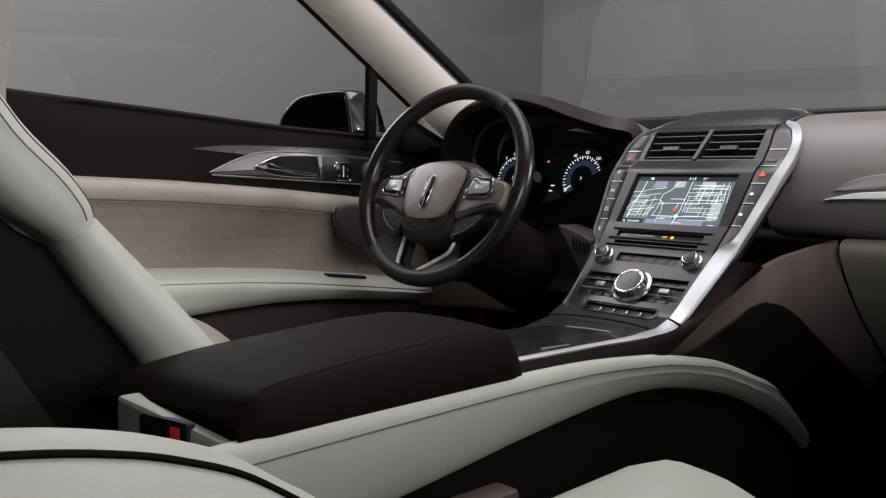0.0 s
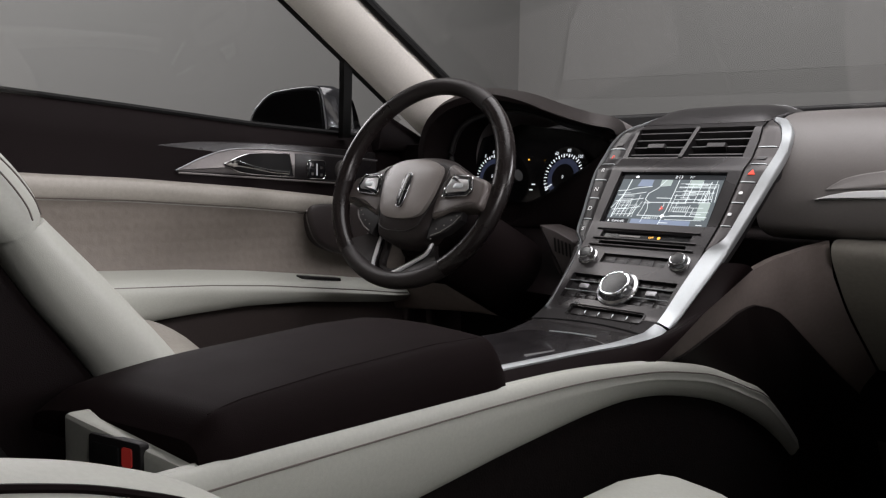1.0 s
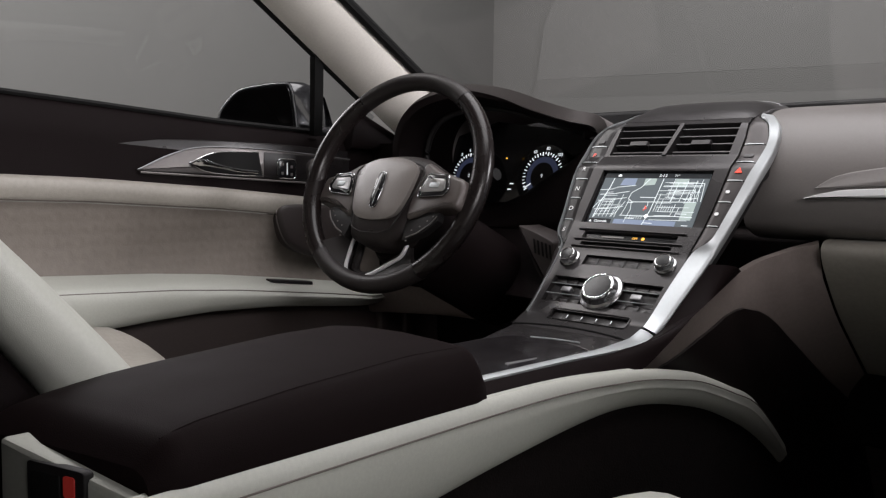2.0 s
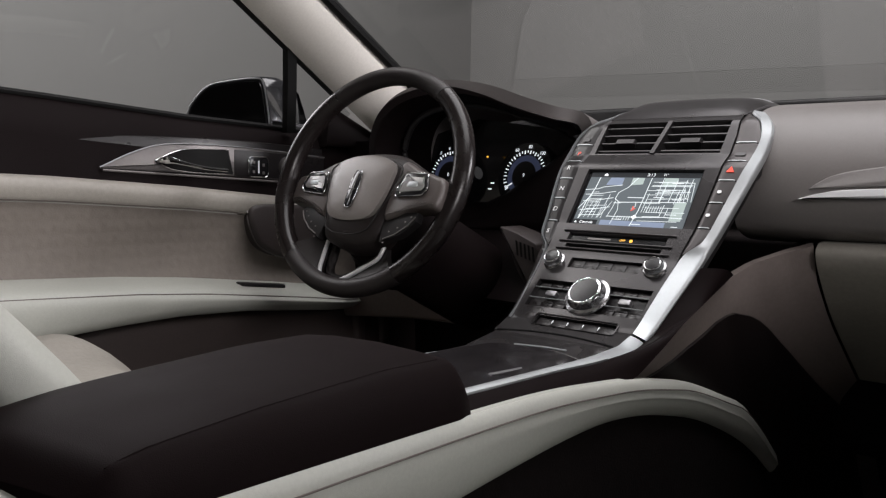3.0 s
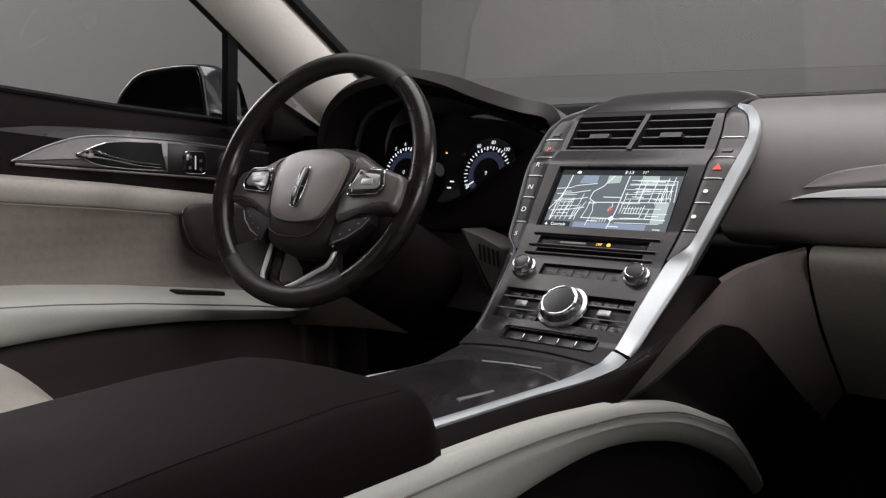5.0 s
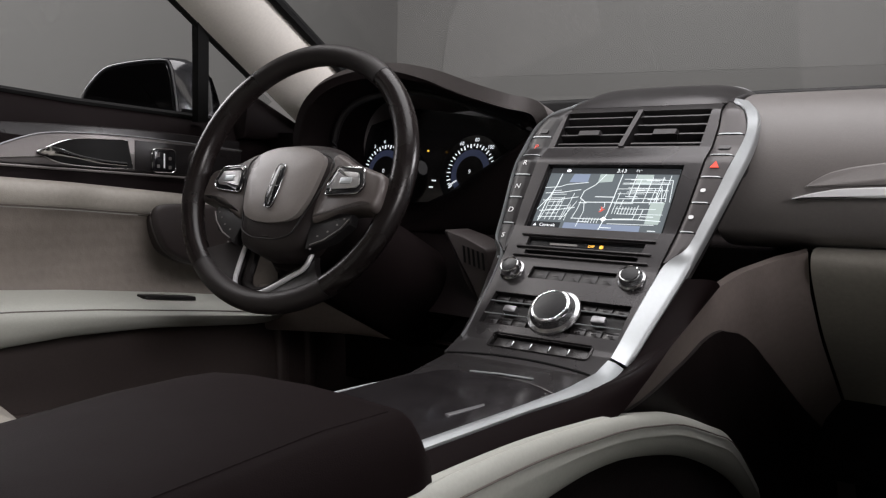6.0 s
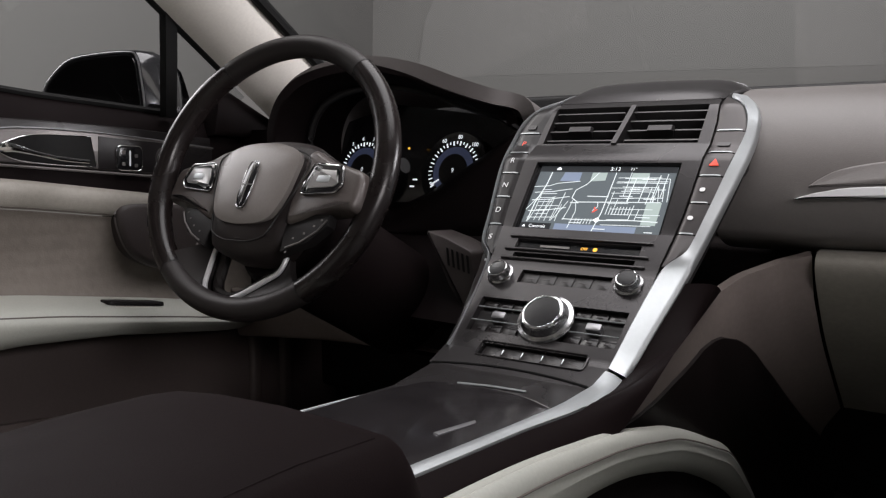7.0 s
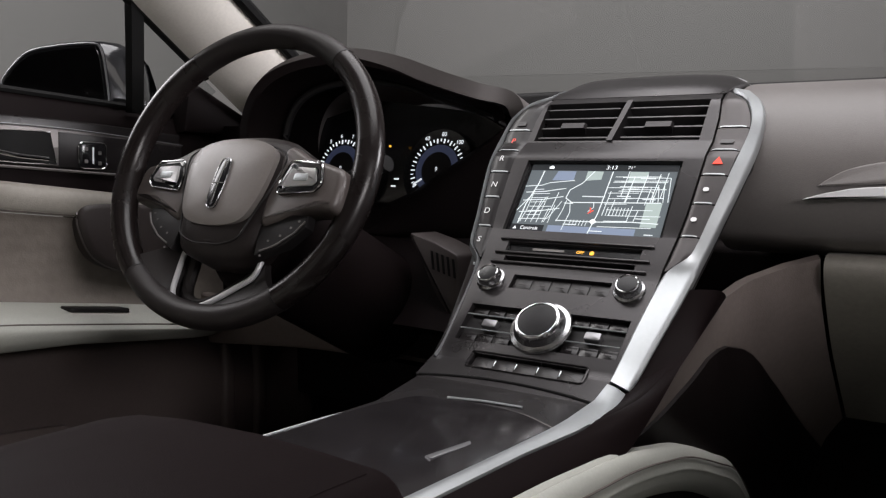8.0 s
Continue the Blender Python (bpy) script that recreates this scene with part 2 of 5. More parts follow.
def inset(poly, d):
    n = len(poly)
    area = sum(poly[i][0] * poly[(i + 1) % n][1] - poly[(i + 1) % n][0] * poly[i][1] for i in range(n))
    sg = 1 if area > 0 else -1
    out = []
    for i in range(n):
        a, b, c = Vector(poly[i - 1]), Vector(poly[i]), Vector(poly[(i + 1) % n])
        e, f = (b - a).normalized(), (c - b).normalized()
        m = Vector((-(e.y + f.y), e.x + f.x)) * sg
        m = m.normalized() if m.length > 1e-6 else Vector((-e.y, e.x)) * sg
        cosh = max(0.45, m.dot(Vector((-e.y, e.x)) * sg))
        out.append(tuple(b + m * (d / cosh)))
    return out


def prism(poly, put, h0, h1, bevel=0.0, steps=2):
    """A flat piece of outline poly from h0 to h1 above put(u, v, h), its upper rim rounded by bevel."""
    rings = [[put(u, v, h0) for u, v in poly]]
    if bevel > 0:
        for k in range(steps + 1):
            a = math.pi / 2 * k / steps
            q = inset(poly, bevel * (1 - math.cos(a)))
            rings.append([put(u, v, h1 - bevel + bevel * math.sin(a)) for u, v in q])
    else:
        rings.append([put(u, v, h1) for u, v in poly])
    return loft(rings)


def rounded(u0, u1, v0, v1, r, n=4):
    out = []
    for cu, cv, a0 in ((u1 - r, v1 - r, 0), (u0 + r, v1 - r, 90), (u0 + r, v0 + r, 180), (u1 - r, v0 + r, 270)):
        for k in range(n + 1):
            a = radians(a0 + 90 * k / n)
            out.append((cu + r * math.cos(a), cv + r * math.sin(a)))
    return out


def round_poly(pts, r, n=4):
    """A polygon with its corners rounded."""
    out = []
    for k, p in enumerate(pts):
        p = Vector(p)
        a, b = Vector(pts[k - 1]), Vector(pts[(k + 1) % len(pts)])
        a, b = p + (a - p).normalized() * r, p + (b - p).normalized() * r
        for i in range(n + 1):
            f = i / n
            out.append(tuple(a * (1 - f) ** 2 + p * 2 * f * (1 - f) + b * f * f))
    return out


def box(x0, x1, y0, y1, z0, z1, bevel=0.0):
    bm = bmesh.new()
    bmesh.ops.create_cube(bm, size=1)
    for v in bm.verts:
        v.co = Vector(((x0 + x1) / 2 + v.co.x * (x1 - x0), (y0 + y1) / 2 + v.co.y * (y1 - y0), (z0 + z1) / 2 + v.co.z * (z1 - z0)))
    if bevel > 0:
        bmesh.ops.bevel(bm, geom=bm.edges[:], offset=bevel, segments=3, profile=0.5, affect="EDGES")
    return bm


def lathe(profile, centre, axis, sides=40):
    """Rings of (radius, height) about an axis."""
    ax = Vector(axis).normalized()
    s = ax.orthogonal().normalized()
    w = ax.cross(s)
    return loft([[Vector(centre) + ax * h + (s * math.cos(a) + w * math.sin(a)) * max(r, 1e-5) for a in (2 * math.pi * k / sides for k in range(sides))] for r, h in profile])


def lerp(table, t):
    if t <= table[0][0]:
        return table[0][1]
    for (a, p), (b, q) in zip(table, table[1:]):
        if t <= b:
            return p + (q - p) * (t - a) / (b - a)
    return table[-1][1]


def words(text, size, put, mat, name, parent, bold=0.0):
    """Letters as a flat mesh laid by put(u, v, h), centred."""
    cu = bpy.data.curves.new(name, "FONT")
    cu.body, cu.size, cu.align_x, cu.align_y, cu.offset = text, size, "CENTER", "CENTER", bold
    tmp = bpy.data.objects.new(name, cu)
    scene.collection.objects.link(tmp)
    me = bpy.data.meshes.new_from_object(tmp.evaluated_get(bpy.context.evaluated_depsgraph_get()))
    bpy.data.objects.remove(tmp)
    bm = bmesh.new()
    bm.from_mesh(me)
    bpy.data.meshes.remove(me)
    for v in bm.verts:
        v.co = put(v.co.x, v.co.y, 0)
    return part(name, bm, mat, parent)



# ---- the studio round the car ----
def flat_xz(y):
    return lambda u, v, h: Vector((u, y - h, v))


tagged(part("studio_floor", box(-12, 12, -8, 12, 0.15, 0.219), STUDIO_DARK), "studio floor darkened to stop bounce light", "floor", kind="structure")
tagged(part("wall_north", box(-12, 12, 8.0, 8.2, 0, 6), STUDIO), "plain grey studio wall beyond the windscreen", "wall", kind="structure")
tagged(part("wall_west", box(-6.2, -6.0, -8, 8.0, 0, 6), STUDIO), "plain grey studio wall beyond the side window", "wall", kind="structure")
tagged(part("wall_east", box(6.0, 6.2, -8, 8.0, 0, 6), STUDIO_DARK), "unseen studio wall, darkened to stop bounce light", "wall", kind="structure")
tagged(part("wall_south", box(-6.0, 6.0, -8.2, -8.0, 0, 6), STUDIO_DARK), "unseen studio wall, darkened to stop bounce light", "wall", kind="structure")
tagged(part("ceiling", box(-6.2, 6.2, -8.2, 8.2, 6.0, 6.1), STUDIO), "dark grey studio ceiling", "ceiling", kind="structure")
flat_r = prism([(-5.25, 2.0), (5.4, 1.66), (5.4, 5.5), (-4.87, 5.5), (-5.0, 2.9), (-5.16, 2.6)], flat_xz(7.94), 0, 0.06)
tagged(part("studio_flat", flat_r, STUDIO_PALE), "pale grey studio flat hung in front of the wall", "studio flat", kind="structure")
flat_low = prism([(-5.43, 0.28), (5.4, 0.28), (5.4, 1.45), (-5.31, 1.79)], flat_xz(7.94), 0, 0.06)
tagged(part("studio_flat", flat_low, STUDIO_PALE), "low pale grey studio flat standing before the wall", "studio flat", kind="structure")

mid_flat = prism([(-5.31, 1.791), (5.4, 1.451), (5.4, 1.659), (-5.25, 1.999)], flat_xz(7.94), 0, 0.058)
tagged(part("studio_flat", mid_flat, STUDIO), "darker grey studio flat strip before the wall", "studio flat", kind="structure")

# ---- car shell ----
shell = thing("car_body", "dark sedan body with cream-trimmed pillars and black carpet floor", "car body", kind="structure")
part("floor_pan", box(-0.80, 0.80, -0.9, 2.0, 0.22, 0.30), CARPET, shell, "black carpeted floor")
part("bulkhead", box(-0.80, 0.80, 1.98, 2.02, 0.28, 0.96), CARPET, shell, "black carpeted bulkhead")
part("sill", box(-0.86, -0.78, -0.9, 2.0, 0.25, 0.55, 0.01), PLASTIC_TAUPE, shell)
# Unseen slab, added to keep low light out of the passenger footwell.
part("passenger_light_block", box(0.82, 0.88, -0.9, 2.0, 0.25, 0.97, 0.02), BLACK, shell, "unseen dark slab in the passenger door's place, added to block light")
part("rear_wall", box(-0.80, 0.80, -0.95, -0.9, 0.25, 1.3, 0.01), BLACK, shell, "dark rear bench back")


def win_edge(y):
    return Vector((-0.635 - 0.1845 * (y - 1.071), y, 1.201 - 0.531 * (y - 1.071)))


def screen_edge(y):
    return Vector((-0.565 - 0.1686 * (y - 1.192), y, 1.214 - 0.477 * (y - 1.192)))


def pillar_section(k):
    a, b = win_edge(0.62 + 0.98 * k), screen_edge(0.72 + 1.15 * k)
    out = Vector((0.72, -0.62, -0.05)).normalized()
    ring = []
    for j in range(11):
        f = j / 10
        ring.append(a.lerp(b, f) + out * 0.028 * math.sin(math.pi * f) ** 0.7)
    for j in range(10, -1, -1):
        f = j / 10
        ring.append(a.lerp(b, f) - out * 0.03)
    return ring


part("pillar_trim", loft([pillar_section(i / 16) for i in range(17)]), PILLAR, shell, "cream fabric-covered windscreen pillar")
part("window_seal", tube([win_edge(0.55 + 0.87 * i / 14) + Vector((-0.006, 0, 0.004)) for i in range(15)], 0.0085, 8), RUBBER, shell, "black rubber window seal")
part("windscreen_seal", tube([screen_edge(0.7 + 1.06 * i / 14) + Vector((0.006, 0.008, 0.0)) for i in range(15)], 0.010, 8), RUBBER, shell, "black windscreen edge band")
right_pillar = loft([[Vector((-p.x, p.y, p.z)) for p in pillar_section(i / 16)] for i in range(17)])
part("pillar_trim", right_pillar, PILLAR, shell, "cream fabric-covered windscreen pillar")
# roof with a glass panel over the front seats
roof = slab(lambda u, v: (-0.56 + 1.12 * u, 0.70 - 0.16 * v, 1.385 + 0.03 * math.sin(math.pi * u)), 12, 2, 0.02)
part("roof_header", roof, PILLAR, shell)
part("roof_rail", box(-0.60, -0.46, -0.9, 0.70, 1.36, 1.40, 0.012), PILLAR, shell)
part("roof_rail", box(0.46, 0.60, -0.9, 0.70, 1.36, 1.40, 0.012), PILLAR, shell)
part("roof_panel", box(-0.46, 0.46, -0.9, -0.3, 1.37, 1.40, 0.012), PILLAR, shell)
glass_roof = part("roof_glass", box(-0.46, 0.46, -0.3, 0.56, 1.395, 1.40), GLASS, shell, "clear glass roof panel")
glass_roof.visible_shadow = False


def screen_sheet(u, v):
    a = screen_edge(0.72 + 1.05 * v)
    return Vector((a.x * (1 - 2 * u), a.y + 0.10 * math.sin(math.pi * u), a.z + 0.03 * math.sin(math.pi * u)))


windscreen = part("windscreen", slab(screen_sheet, 24, 10, 0.005), GLASS, shell, "clear raked windscreen glass")
windscreen.visible_shadow = False
part("b_pillar", loft([[Vector((x, y, z)) for x, y in ((-0.70 + s, 0.40), (-0.68 + s, 0.565), (-0.76 + s, 0.575), (-0.79 + s, 0.40))] for z, s in ((0.3, -0.02), (1.0, -0.03), (1.38, 0.13))]), CREAM_DOOR, shell, "taupe centre pillar trim")

# ---- driver's door ----
door = thing("driver_door", "closed driver's door with cream lower trim and dark upper trim", "car door")
BELT = [(0.45, 1.008), (0.57, 1.004), (0.86, 0.987), (1.10, 0.971), (1.32, 0.963), (1.52, 0.952)]
LEDGE = [(0.45, 0.874), (0.684, 0.864), (0.833, 0.859), (1.068, 0.844), (1.25, 0.828), (1.50, 0.803)]
ARM_TOP = [(0.45, 0.716), (0.784, 0.702), (0.938, 0.695), (1.062, 0.685), (1.259, 0.662), (1.50, 0.63)]
ARM_LOW = [(0.45, 0.60), (0.70, 0.610), (0.839, 0.624), (0.916, 0.629), (1.024, 0.633), (1.156, 0.629), (1.336, 0.612), (1.50, 0.60)]


def door_y(v):
    return 0.45 + 1.03 * v


def upper_trim(u, v):
    y = door_y(v)
    zb, zl = lerp(BELT, y), lerp(LEDGE, y) + 0.004
    x = -0.772 + 0.030 * math.sin(min(1, u * 2.2) * math.pi / 2) - 0.004 * math.sin(u * math.pi)
    return Vector((x, y, zb + (zl - zb) * u))


part("upper_trim", slab(upper_trim, 12, 30, 0.03, (-1, 0, 0)), DARKDASH, door, "dark soft upper door trim")


def swept(table_points, n=30):
    """A sheet whose section, a list of (x, z) for each y, runs along the door."""
    def fn(u, v):
        y = door_y(v)
        sec = spline([(x, y, z) for x, z in table_points(y)], 60)
        return sec[min(60, int(round(u * 60)))]
    return fn


def ledge_section(y):
    z = lerp(LEDGE, y)
    return [(-0.742, z + 0.001), (-0.722, z + 0.004), (-0.708, z - 0.001), (-0.704, z - 0.014), (-0.709, z - 0.030), (-0.716, z - 0.037)]


def insert_section(y):
    z, a = lerp(LEDGE, y) - 0.038, lerp(ARM_TOP, y)
    return [(-0.717, z), (-0.722, z - 0.012), (-0.732, (z + a) / 2), (-0.728, a + 0.02), (-0.716, a - 0.004)]


def armrest_section(y):
    a, b = lerp(ARM_TOP, y), lerp(ARM_LOW, y)
    k = max(0.0, min(1.0, (1.50 - y) / 0.12))
    o = -0.70 + (0.066 * k)
    return [(-0.735, a + 0.004), (-0.70, a + 0.001), (o - 0.018, a - 0.008), (o - 0.002, a - 0.022), (o, (a + b) / 2 - 0.006), (o - 0.008, b + 0.006), (o - 0.03, b - 0.004), (-0.73, b - 0.004)]


part("ledge_pad", slab(swept(ledge_section), 20, 30, 0.02, (-1, 0, 0)), CREAM_DOOR, door, "padded cream leather ledge with a stitched seam")
part("quilted_insert", slab(swept(insert_section), 12, 30, 0.02, (-1, 0, 0)), QUILT, door, "taupe embossed fabric insert")
arm_pad = part("armrest_pad", slab(swept(armrest_section), 28, 36, 0.012, (-1, 0, 0)), CREAM, door, "padded cream leather armrest")
part("seam", tube([(-0.7125, door_y(i / 40), lerp(LEDGE, door_y(i / 40)) - 0.0345) for i in range(41)], 0.0013, 5), THREAD, door)
part("seam", tube([(-0.6385 - max(0, 0.066 * (1 - min(1, (1.50 - door_y(i / 40)) / 0.12))), door_y(i / 40), lerp(ARM_TOP, door_y(i / 40)) - 0.0185) for i in range(39)], 0.0012, 5), THREAD, arm_pad)
part("lower_panel", slab(lambda u, v: (-0.735 + 0.012 * math.sin(u * 3.1), 0.45 + 1.25 * v, 0.62 - 0.33 * u), 8, 16, 0.03, (-1, 0, 0)), PLASTIC_TAUPE, door, "taupe plastic lower door panel")
pocket = part("map_pocket", slab(lambda u, v: (-0.70 + 0.015 * math.sin(u * 2), 0.55 + 0.62 * v, 0.50 + 0.02 * math.sin(v * 3) - 0.2 * u), 6, 12, 0.012, (-1, 0, 0)), PLASTIC_TAUPE, door)


def on_door(x0):
    return lambda u, v, h: Vector((x0 + h, u, v))


# handle bezel
bezel = [(p.x, p.y) for p in spline([(0.926, 0.878, 0), (0.988, 0.906, 0), (1.051, 0.921, 0), (1.172, 0.922, 0), (1.291, 0.916, 0), (1.40, 0.908, 0)], 24)]
bezel += [(p.x, p.y) for p in spline([(1.40, 0.856, 0), (1.292, 0.861, 0), (1.172, 0.867, 0), (1.05, 0.872, 0), (0.93, 0.876, 0)], 20)]
inlay = part("handle_bezel", prism(bezel, on_door(-0.748), 0, 0.008, 0.003), SATIN, door, "satin grey handle surround")
cup = [(p.x, p.y) for p in spline([(1.024, 0.892, 0), (1.064, 0.909, 0), (1.10, 0.914, 0), (1.17, 0.915, 0)], 14)]
cup += [(p.x, p.y) for p in spline([(1.180, 0.870, 0), (1.12, 0.871, 0), (1.06, 0.876, 0), (1.024, 0.890, 0)], 14)]
part("handle_cup", prism(cup, on_door(-0.748), 0, 0.0092), RUBBER, inlay, "black handle recess")
part("chrome_rim", tube([(-0.738, u, v) for u, v in cup], 0.0008, 6, True), CHROME, inlay)
lever = spline([(-0.738, 1.027, 0.891), (-0.726, 1.045, 0.893), (-0.718, 1.07, 0.887), (-0.716, 1.11, 0.880), (-0.718, 1.155, 0.877)], 20)
part("lever", tube(lever, [0.0022 + 0.0075 * math.sin(min(1, k / 5.0) * math.pi / 2) * max(0.12, 1 - k / 12) for k in range(21)], 10), CHROME, inlay, "chrome pull lever")
part("switch_bay", prism([(1.184, 0.8675), (1.29, 0.8635), (1.398, 0.8585), (1.398, 0.9055), (1.29, 0.9125), (1.184, 0.9165)], on_door(-0.748), 0, 0.0092, 0.001), KEYBLACK, inlay)
plate = part("lock_switch", prism(rounded(1.213, 1.258, 0.866, 0.904, 0.008), on_door(-0.748), 0, 0.0125, 0.002), GLOSS, inlay, "door lock switch with a chrome rim")
part("chrome_rim", tube([(-0.7365, u, v) for u, v in rounded(1.213, 1.258, 0.866, 0.904, 0.008)], 0.0008, 6, True), CHROME, plate)
for du, dv in ((-0.011, 0.009), (-0.011, -0.009), (0.011, 0.004), (0.011, -0.011)):
    part("symbol", prism(rounded(1.2355 + du - 0.0028, 1.2355 + du + 0.0028, 0.885 + dv - 0.0028, 0.885 + dv + 0.0028, 0.001), on_door(-0.7355), 0, 0.0004), SATIN, plate)
part("divider", prism(rounded(1.2342, 1.2368, 0.873, 0.897, 0.001), on_door(-0.7355), 0, 0.0006), WHITE_MARK, plate)
part("tweeter", lathe([(0.0, -0.01), (0.021, -0.01), (0.021, 0.010), (0.018, 0.013), (0.0, 0.0125)], (-0.740, 1.305, 0.886), (1, 0, 0)), SATIN, door, "round satin tweeter cover")
part("bezel_edge", tube([(-0.7395, u, v) for u, v in bezel[:25]], 0.0012, 6), SATINSILVER, inlay, "thin bright edge")
part("bezel_strip", tube([(-0.738, 0.93 + 0.47 * k / 20, 0.8735 - 0.021 * (k / 20)) for k in range(21)], 0.0022, 6), SATIN, door)
wood = [(p.x, p.y) for p in spline([(0.79, 0.885, 0), (0.83, 0.908, 0), (0.90, 0.925, 0), (1.0, 0.933, 0), (1.2, 0.934, 0), (1.40, 0.925, 0)], 20)] + [(1.40, 0.85), (1.2, 0.862), (1.0, 0.872), (0.85, 0.878)]
part("dark_inlay", prism(wood, on_door(-0.752), 0, 0.006, 0.002), KEYBLACK, door, "dark wood-grain door inlay")
spk = [(p.x, p.y) for p in spline([(1.385, 0.812, 0), (1.30, 0.816, 0), (1.222, 0.818, 0), (1.194, 0.808, 0), (1.195, 0.776, 0), (1.222, 0.733, 0), (1.29, 0.709, 0), (1.385, 0.712, 0)], 40)]
speaker = part("speaker_grille", prism(spk, on_door(-0.742), 0, 0.041, 0.010, 4), VENTTRIM, door, "dark brown speaker cover with a pale rim")
part("rim", tube([(-0.7095, u, v) for u, v in spk[4:]], 0.0016, 6), SATIN, speaker)
part("window_switch", prism(rounded(1.150, 1.245, -0.014, 0.014, 0.006), lambda u, v, h: Vector((-0.675 + v, u, lerp(ARM_TOP, u) - 0.004 + h)), 0, 0.006, 0.002), BLACK, door, "black window switch panel")
# quarter post, sill gasket and glass
part("window_post", loft([[Vector((x + dx, y + dy, z)) for dx, dy in ((0.006, -0.012), (0.006, 0.009), (-0.010, 0.009), (-0.010, -0.012))] for x, y, z in ((-0.752, 1.322, 0.955), (-0.705, 1.288, 1.04), (-0.655, 1.250, 1.14))]), RUBBER, door, "black quarter-window post")
part("gasket", tube([(-0.770, 0.5 + 0.92 * k / 20, lerp(BELT, 0.5 + 0.92 * k / 20) + 0.002) for k in range(21)], 0.005, 6), RUBBER, door)
side_glass = part("window_glass", slab(lambda u, v: Vector((-0.785, 0.55 + 0.90 * v, 0.955)).lerp(win_edge(0.55 + 0.90 * v) + Vector((-0.012, 0, 0)), u), 6, 14, 0.004, (-1, 0, 0)), GLASS, door, "clear door glass")
side_glass.visible_shadow = False

part("sail_panel", prism([(1.40, 0.93), (1.41, 1.000), (1.435, 1.008), (1.56, 0.955), (1.60, 0.93)], on_door(-0.735), -0.03, 0.0, 0.008), DARKDASH, door, "dark corner panel at the pillar foot")

# ---- wing mirror ----
wing = thing("wing_mirror", "dark painted wing mirror on the driver's door", "wing mirror")
mo = [(p.x, p.z) for p in spline([(-1.026, 0, 0.975), (-1.024, 0, 1.001), (-1.010, 0, 1.026), (-0.974, 0, 1.057), (-0.927, 0, 1.067), (-0.86, 0, 1.071), (-0.838, 0, 1.062), (-0.828, 0, 1.02), (-0.822, 0, 0.955), (-0.84, 0, 0.935), (-0.95, 0, 0.935), (-1.01, 0, 0.947)], 60)]


def on_mirror(u, v, h):
    return Vector((u, 1.288 - h + (u + 0.95) * 0.35, v))


rings = []
for h, d in ((0.006, 0.0), (0.0, -0.002), (-0.03, -0.004), (-0.07, 0.006), (-0.10, 0.025), (-0.115, 0.05)):
    rings.append([on_mirror(u, v, h) for u, v in inset(mo, d)])
part("housing", loft(rings), PAINT, wing, "glossy dark painted housing")
part("rim", tube([on_mirror(u, v, 0.006) for u, v in inset(mo, 0.003)], 0.0022, 6, True), SATINSILVER, wing, "bright edge")
part("mirror_pane", prism(inset(mo, 0.010), on_mirror, 0.0, 0.0075), MIRROR, wing, "mirror glass")
part("arm", loft([[Vector((x, y + dy, z + dz)) for dy, dz in ((-0.03, -0.02), (0.03, -0.02), (0.03, s), (-0.03, s))] for x, y, z, s in ((-0.77, 1.37, 0.955, 0.02), (-0.85, 1.355, 0.955, 0.03))]), PAINT, wing)

# ---- dashboard ----
dash = thing("dashboard", "brown soft-touch dashboard with cream lower panels", "dashboard")
PASS = [(1.95, 0.985), (1.76, 1.000), (1.62, 0.992), (1.52, 0.978), (1.465, 0.948), (1.432, 0.905), (1.420, 0.860), (1.424, 0.825), (1.445, 0.800), (1.52, 0.785), (1.75, 0.78), (1.95, 0.78)]


def pass_sheet(u, v):
    x = 0.120 + 0.695 * v
    sec = spline([(x, y + 0.03 * max(0, v - 0.6) ** 2, z) for y, z in PASS], 44)
    return sec[int(round(u * 44))]


part("passenger_pad", slab(pass_sheet, 44, 20, 0.015), DASH, dash, "brown grained soft dashboard pad")
TOPZ = [(-0.76, 0.952), (-0.68, 0.945), (-0.625, 0.935), (-0.60, 0.86), (-0.55, 0.822), (-0.42, 0.824), (-0.368, 0.845), (-0.27, 0.901), (-0.200, 0.944), (-0.17, 0.955), (-0.14, 0.96)]


def driver_sheet(u, v):
    x = -0.76 + 0.64 * v
    t = lerp(TOPZ, x)
    sec = spline([(x, 1.95, t), (x, 1.62, t + 0.004), (x, 1.54, t), (x, 1.508, t - 0.012), (x, 1.495, t - 0.035), (x, 1.485, (t + 0.76) / 2 - 0.01), (x, 1.485, 0.775), (x, 1.53, 0.755), (x, 1.9, 0.75)], 32)
    return sec[int(round(u * 32))]


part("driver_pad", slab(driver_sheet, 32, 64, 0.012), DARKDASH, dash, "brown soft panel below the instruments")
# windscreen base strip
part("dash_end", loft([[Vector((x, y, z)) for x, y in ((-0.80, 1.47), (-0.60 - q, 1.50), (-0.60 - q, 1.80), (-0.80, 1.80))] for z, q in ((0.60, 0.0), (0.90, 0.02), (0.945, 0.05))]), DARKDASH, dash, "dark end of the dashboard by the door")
part("defroster_strip", box(-0.60, 0.72, 1.785, 1.95, 0.95, 1.0165, 0.008), BLACK, dash, "black strip at the windscreen base")
brow_front = spline([(-0.574, 1.396, 0.872), (-0.578, 1.396, 0.935), (-0.556, 1.40, 0.986), (-0.508, 1.41, 1.015), (-0.428, 1.425, 1.026), (-0.345, 1.435, 1.013), (-0.28, 1.455, 0.990), (-0.232, 1.48, 0.974), (-0.200, 1.505, 0.966), (-0.193, 1.515, 0.950)], 48)


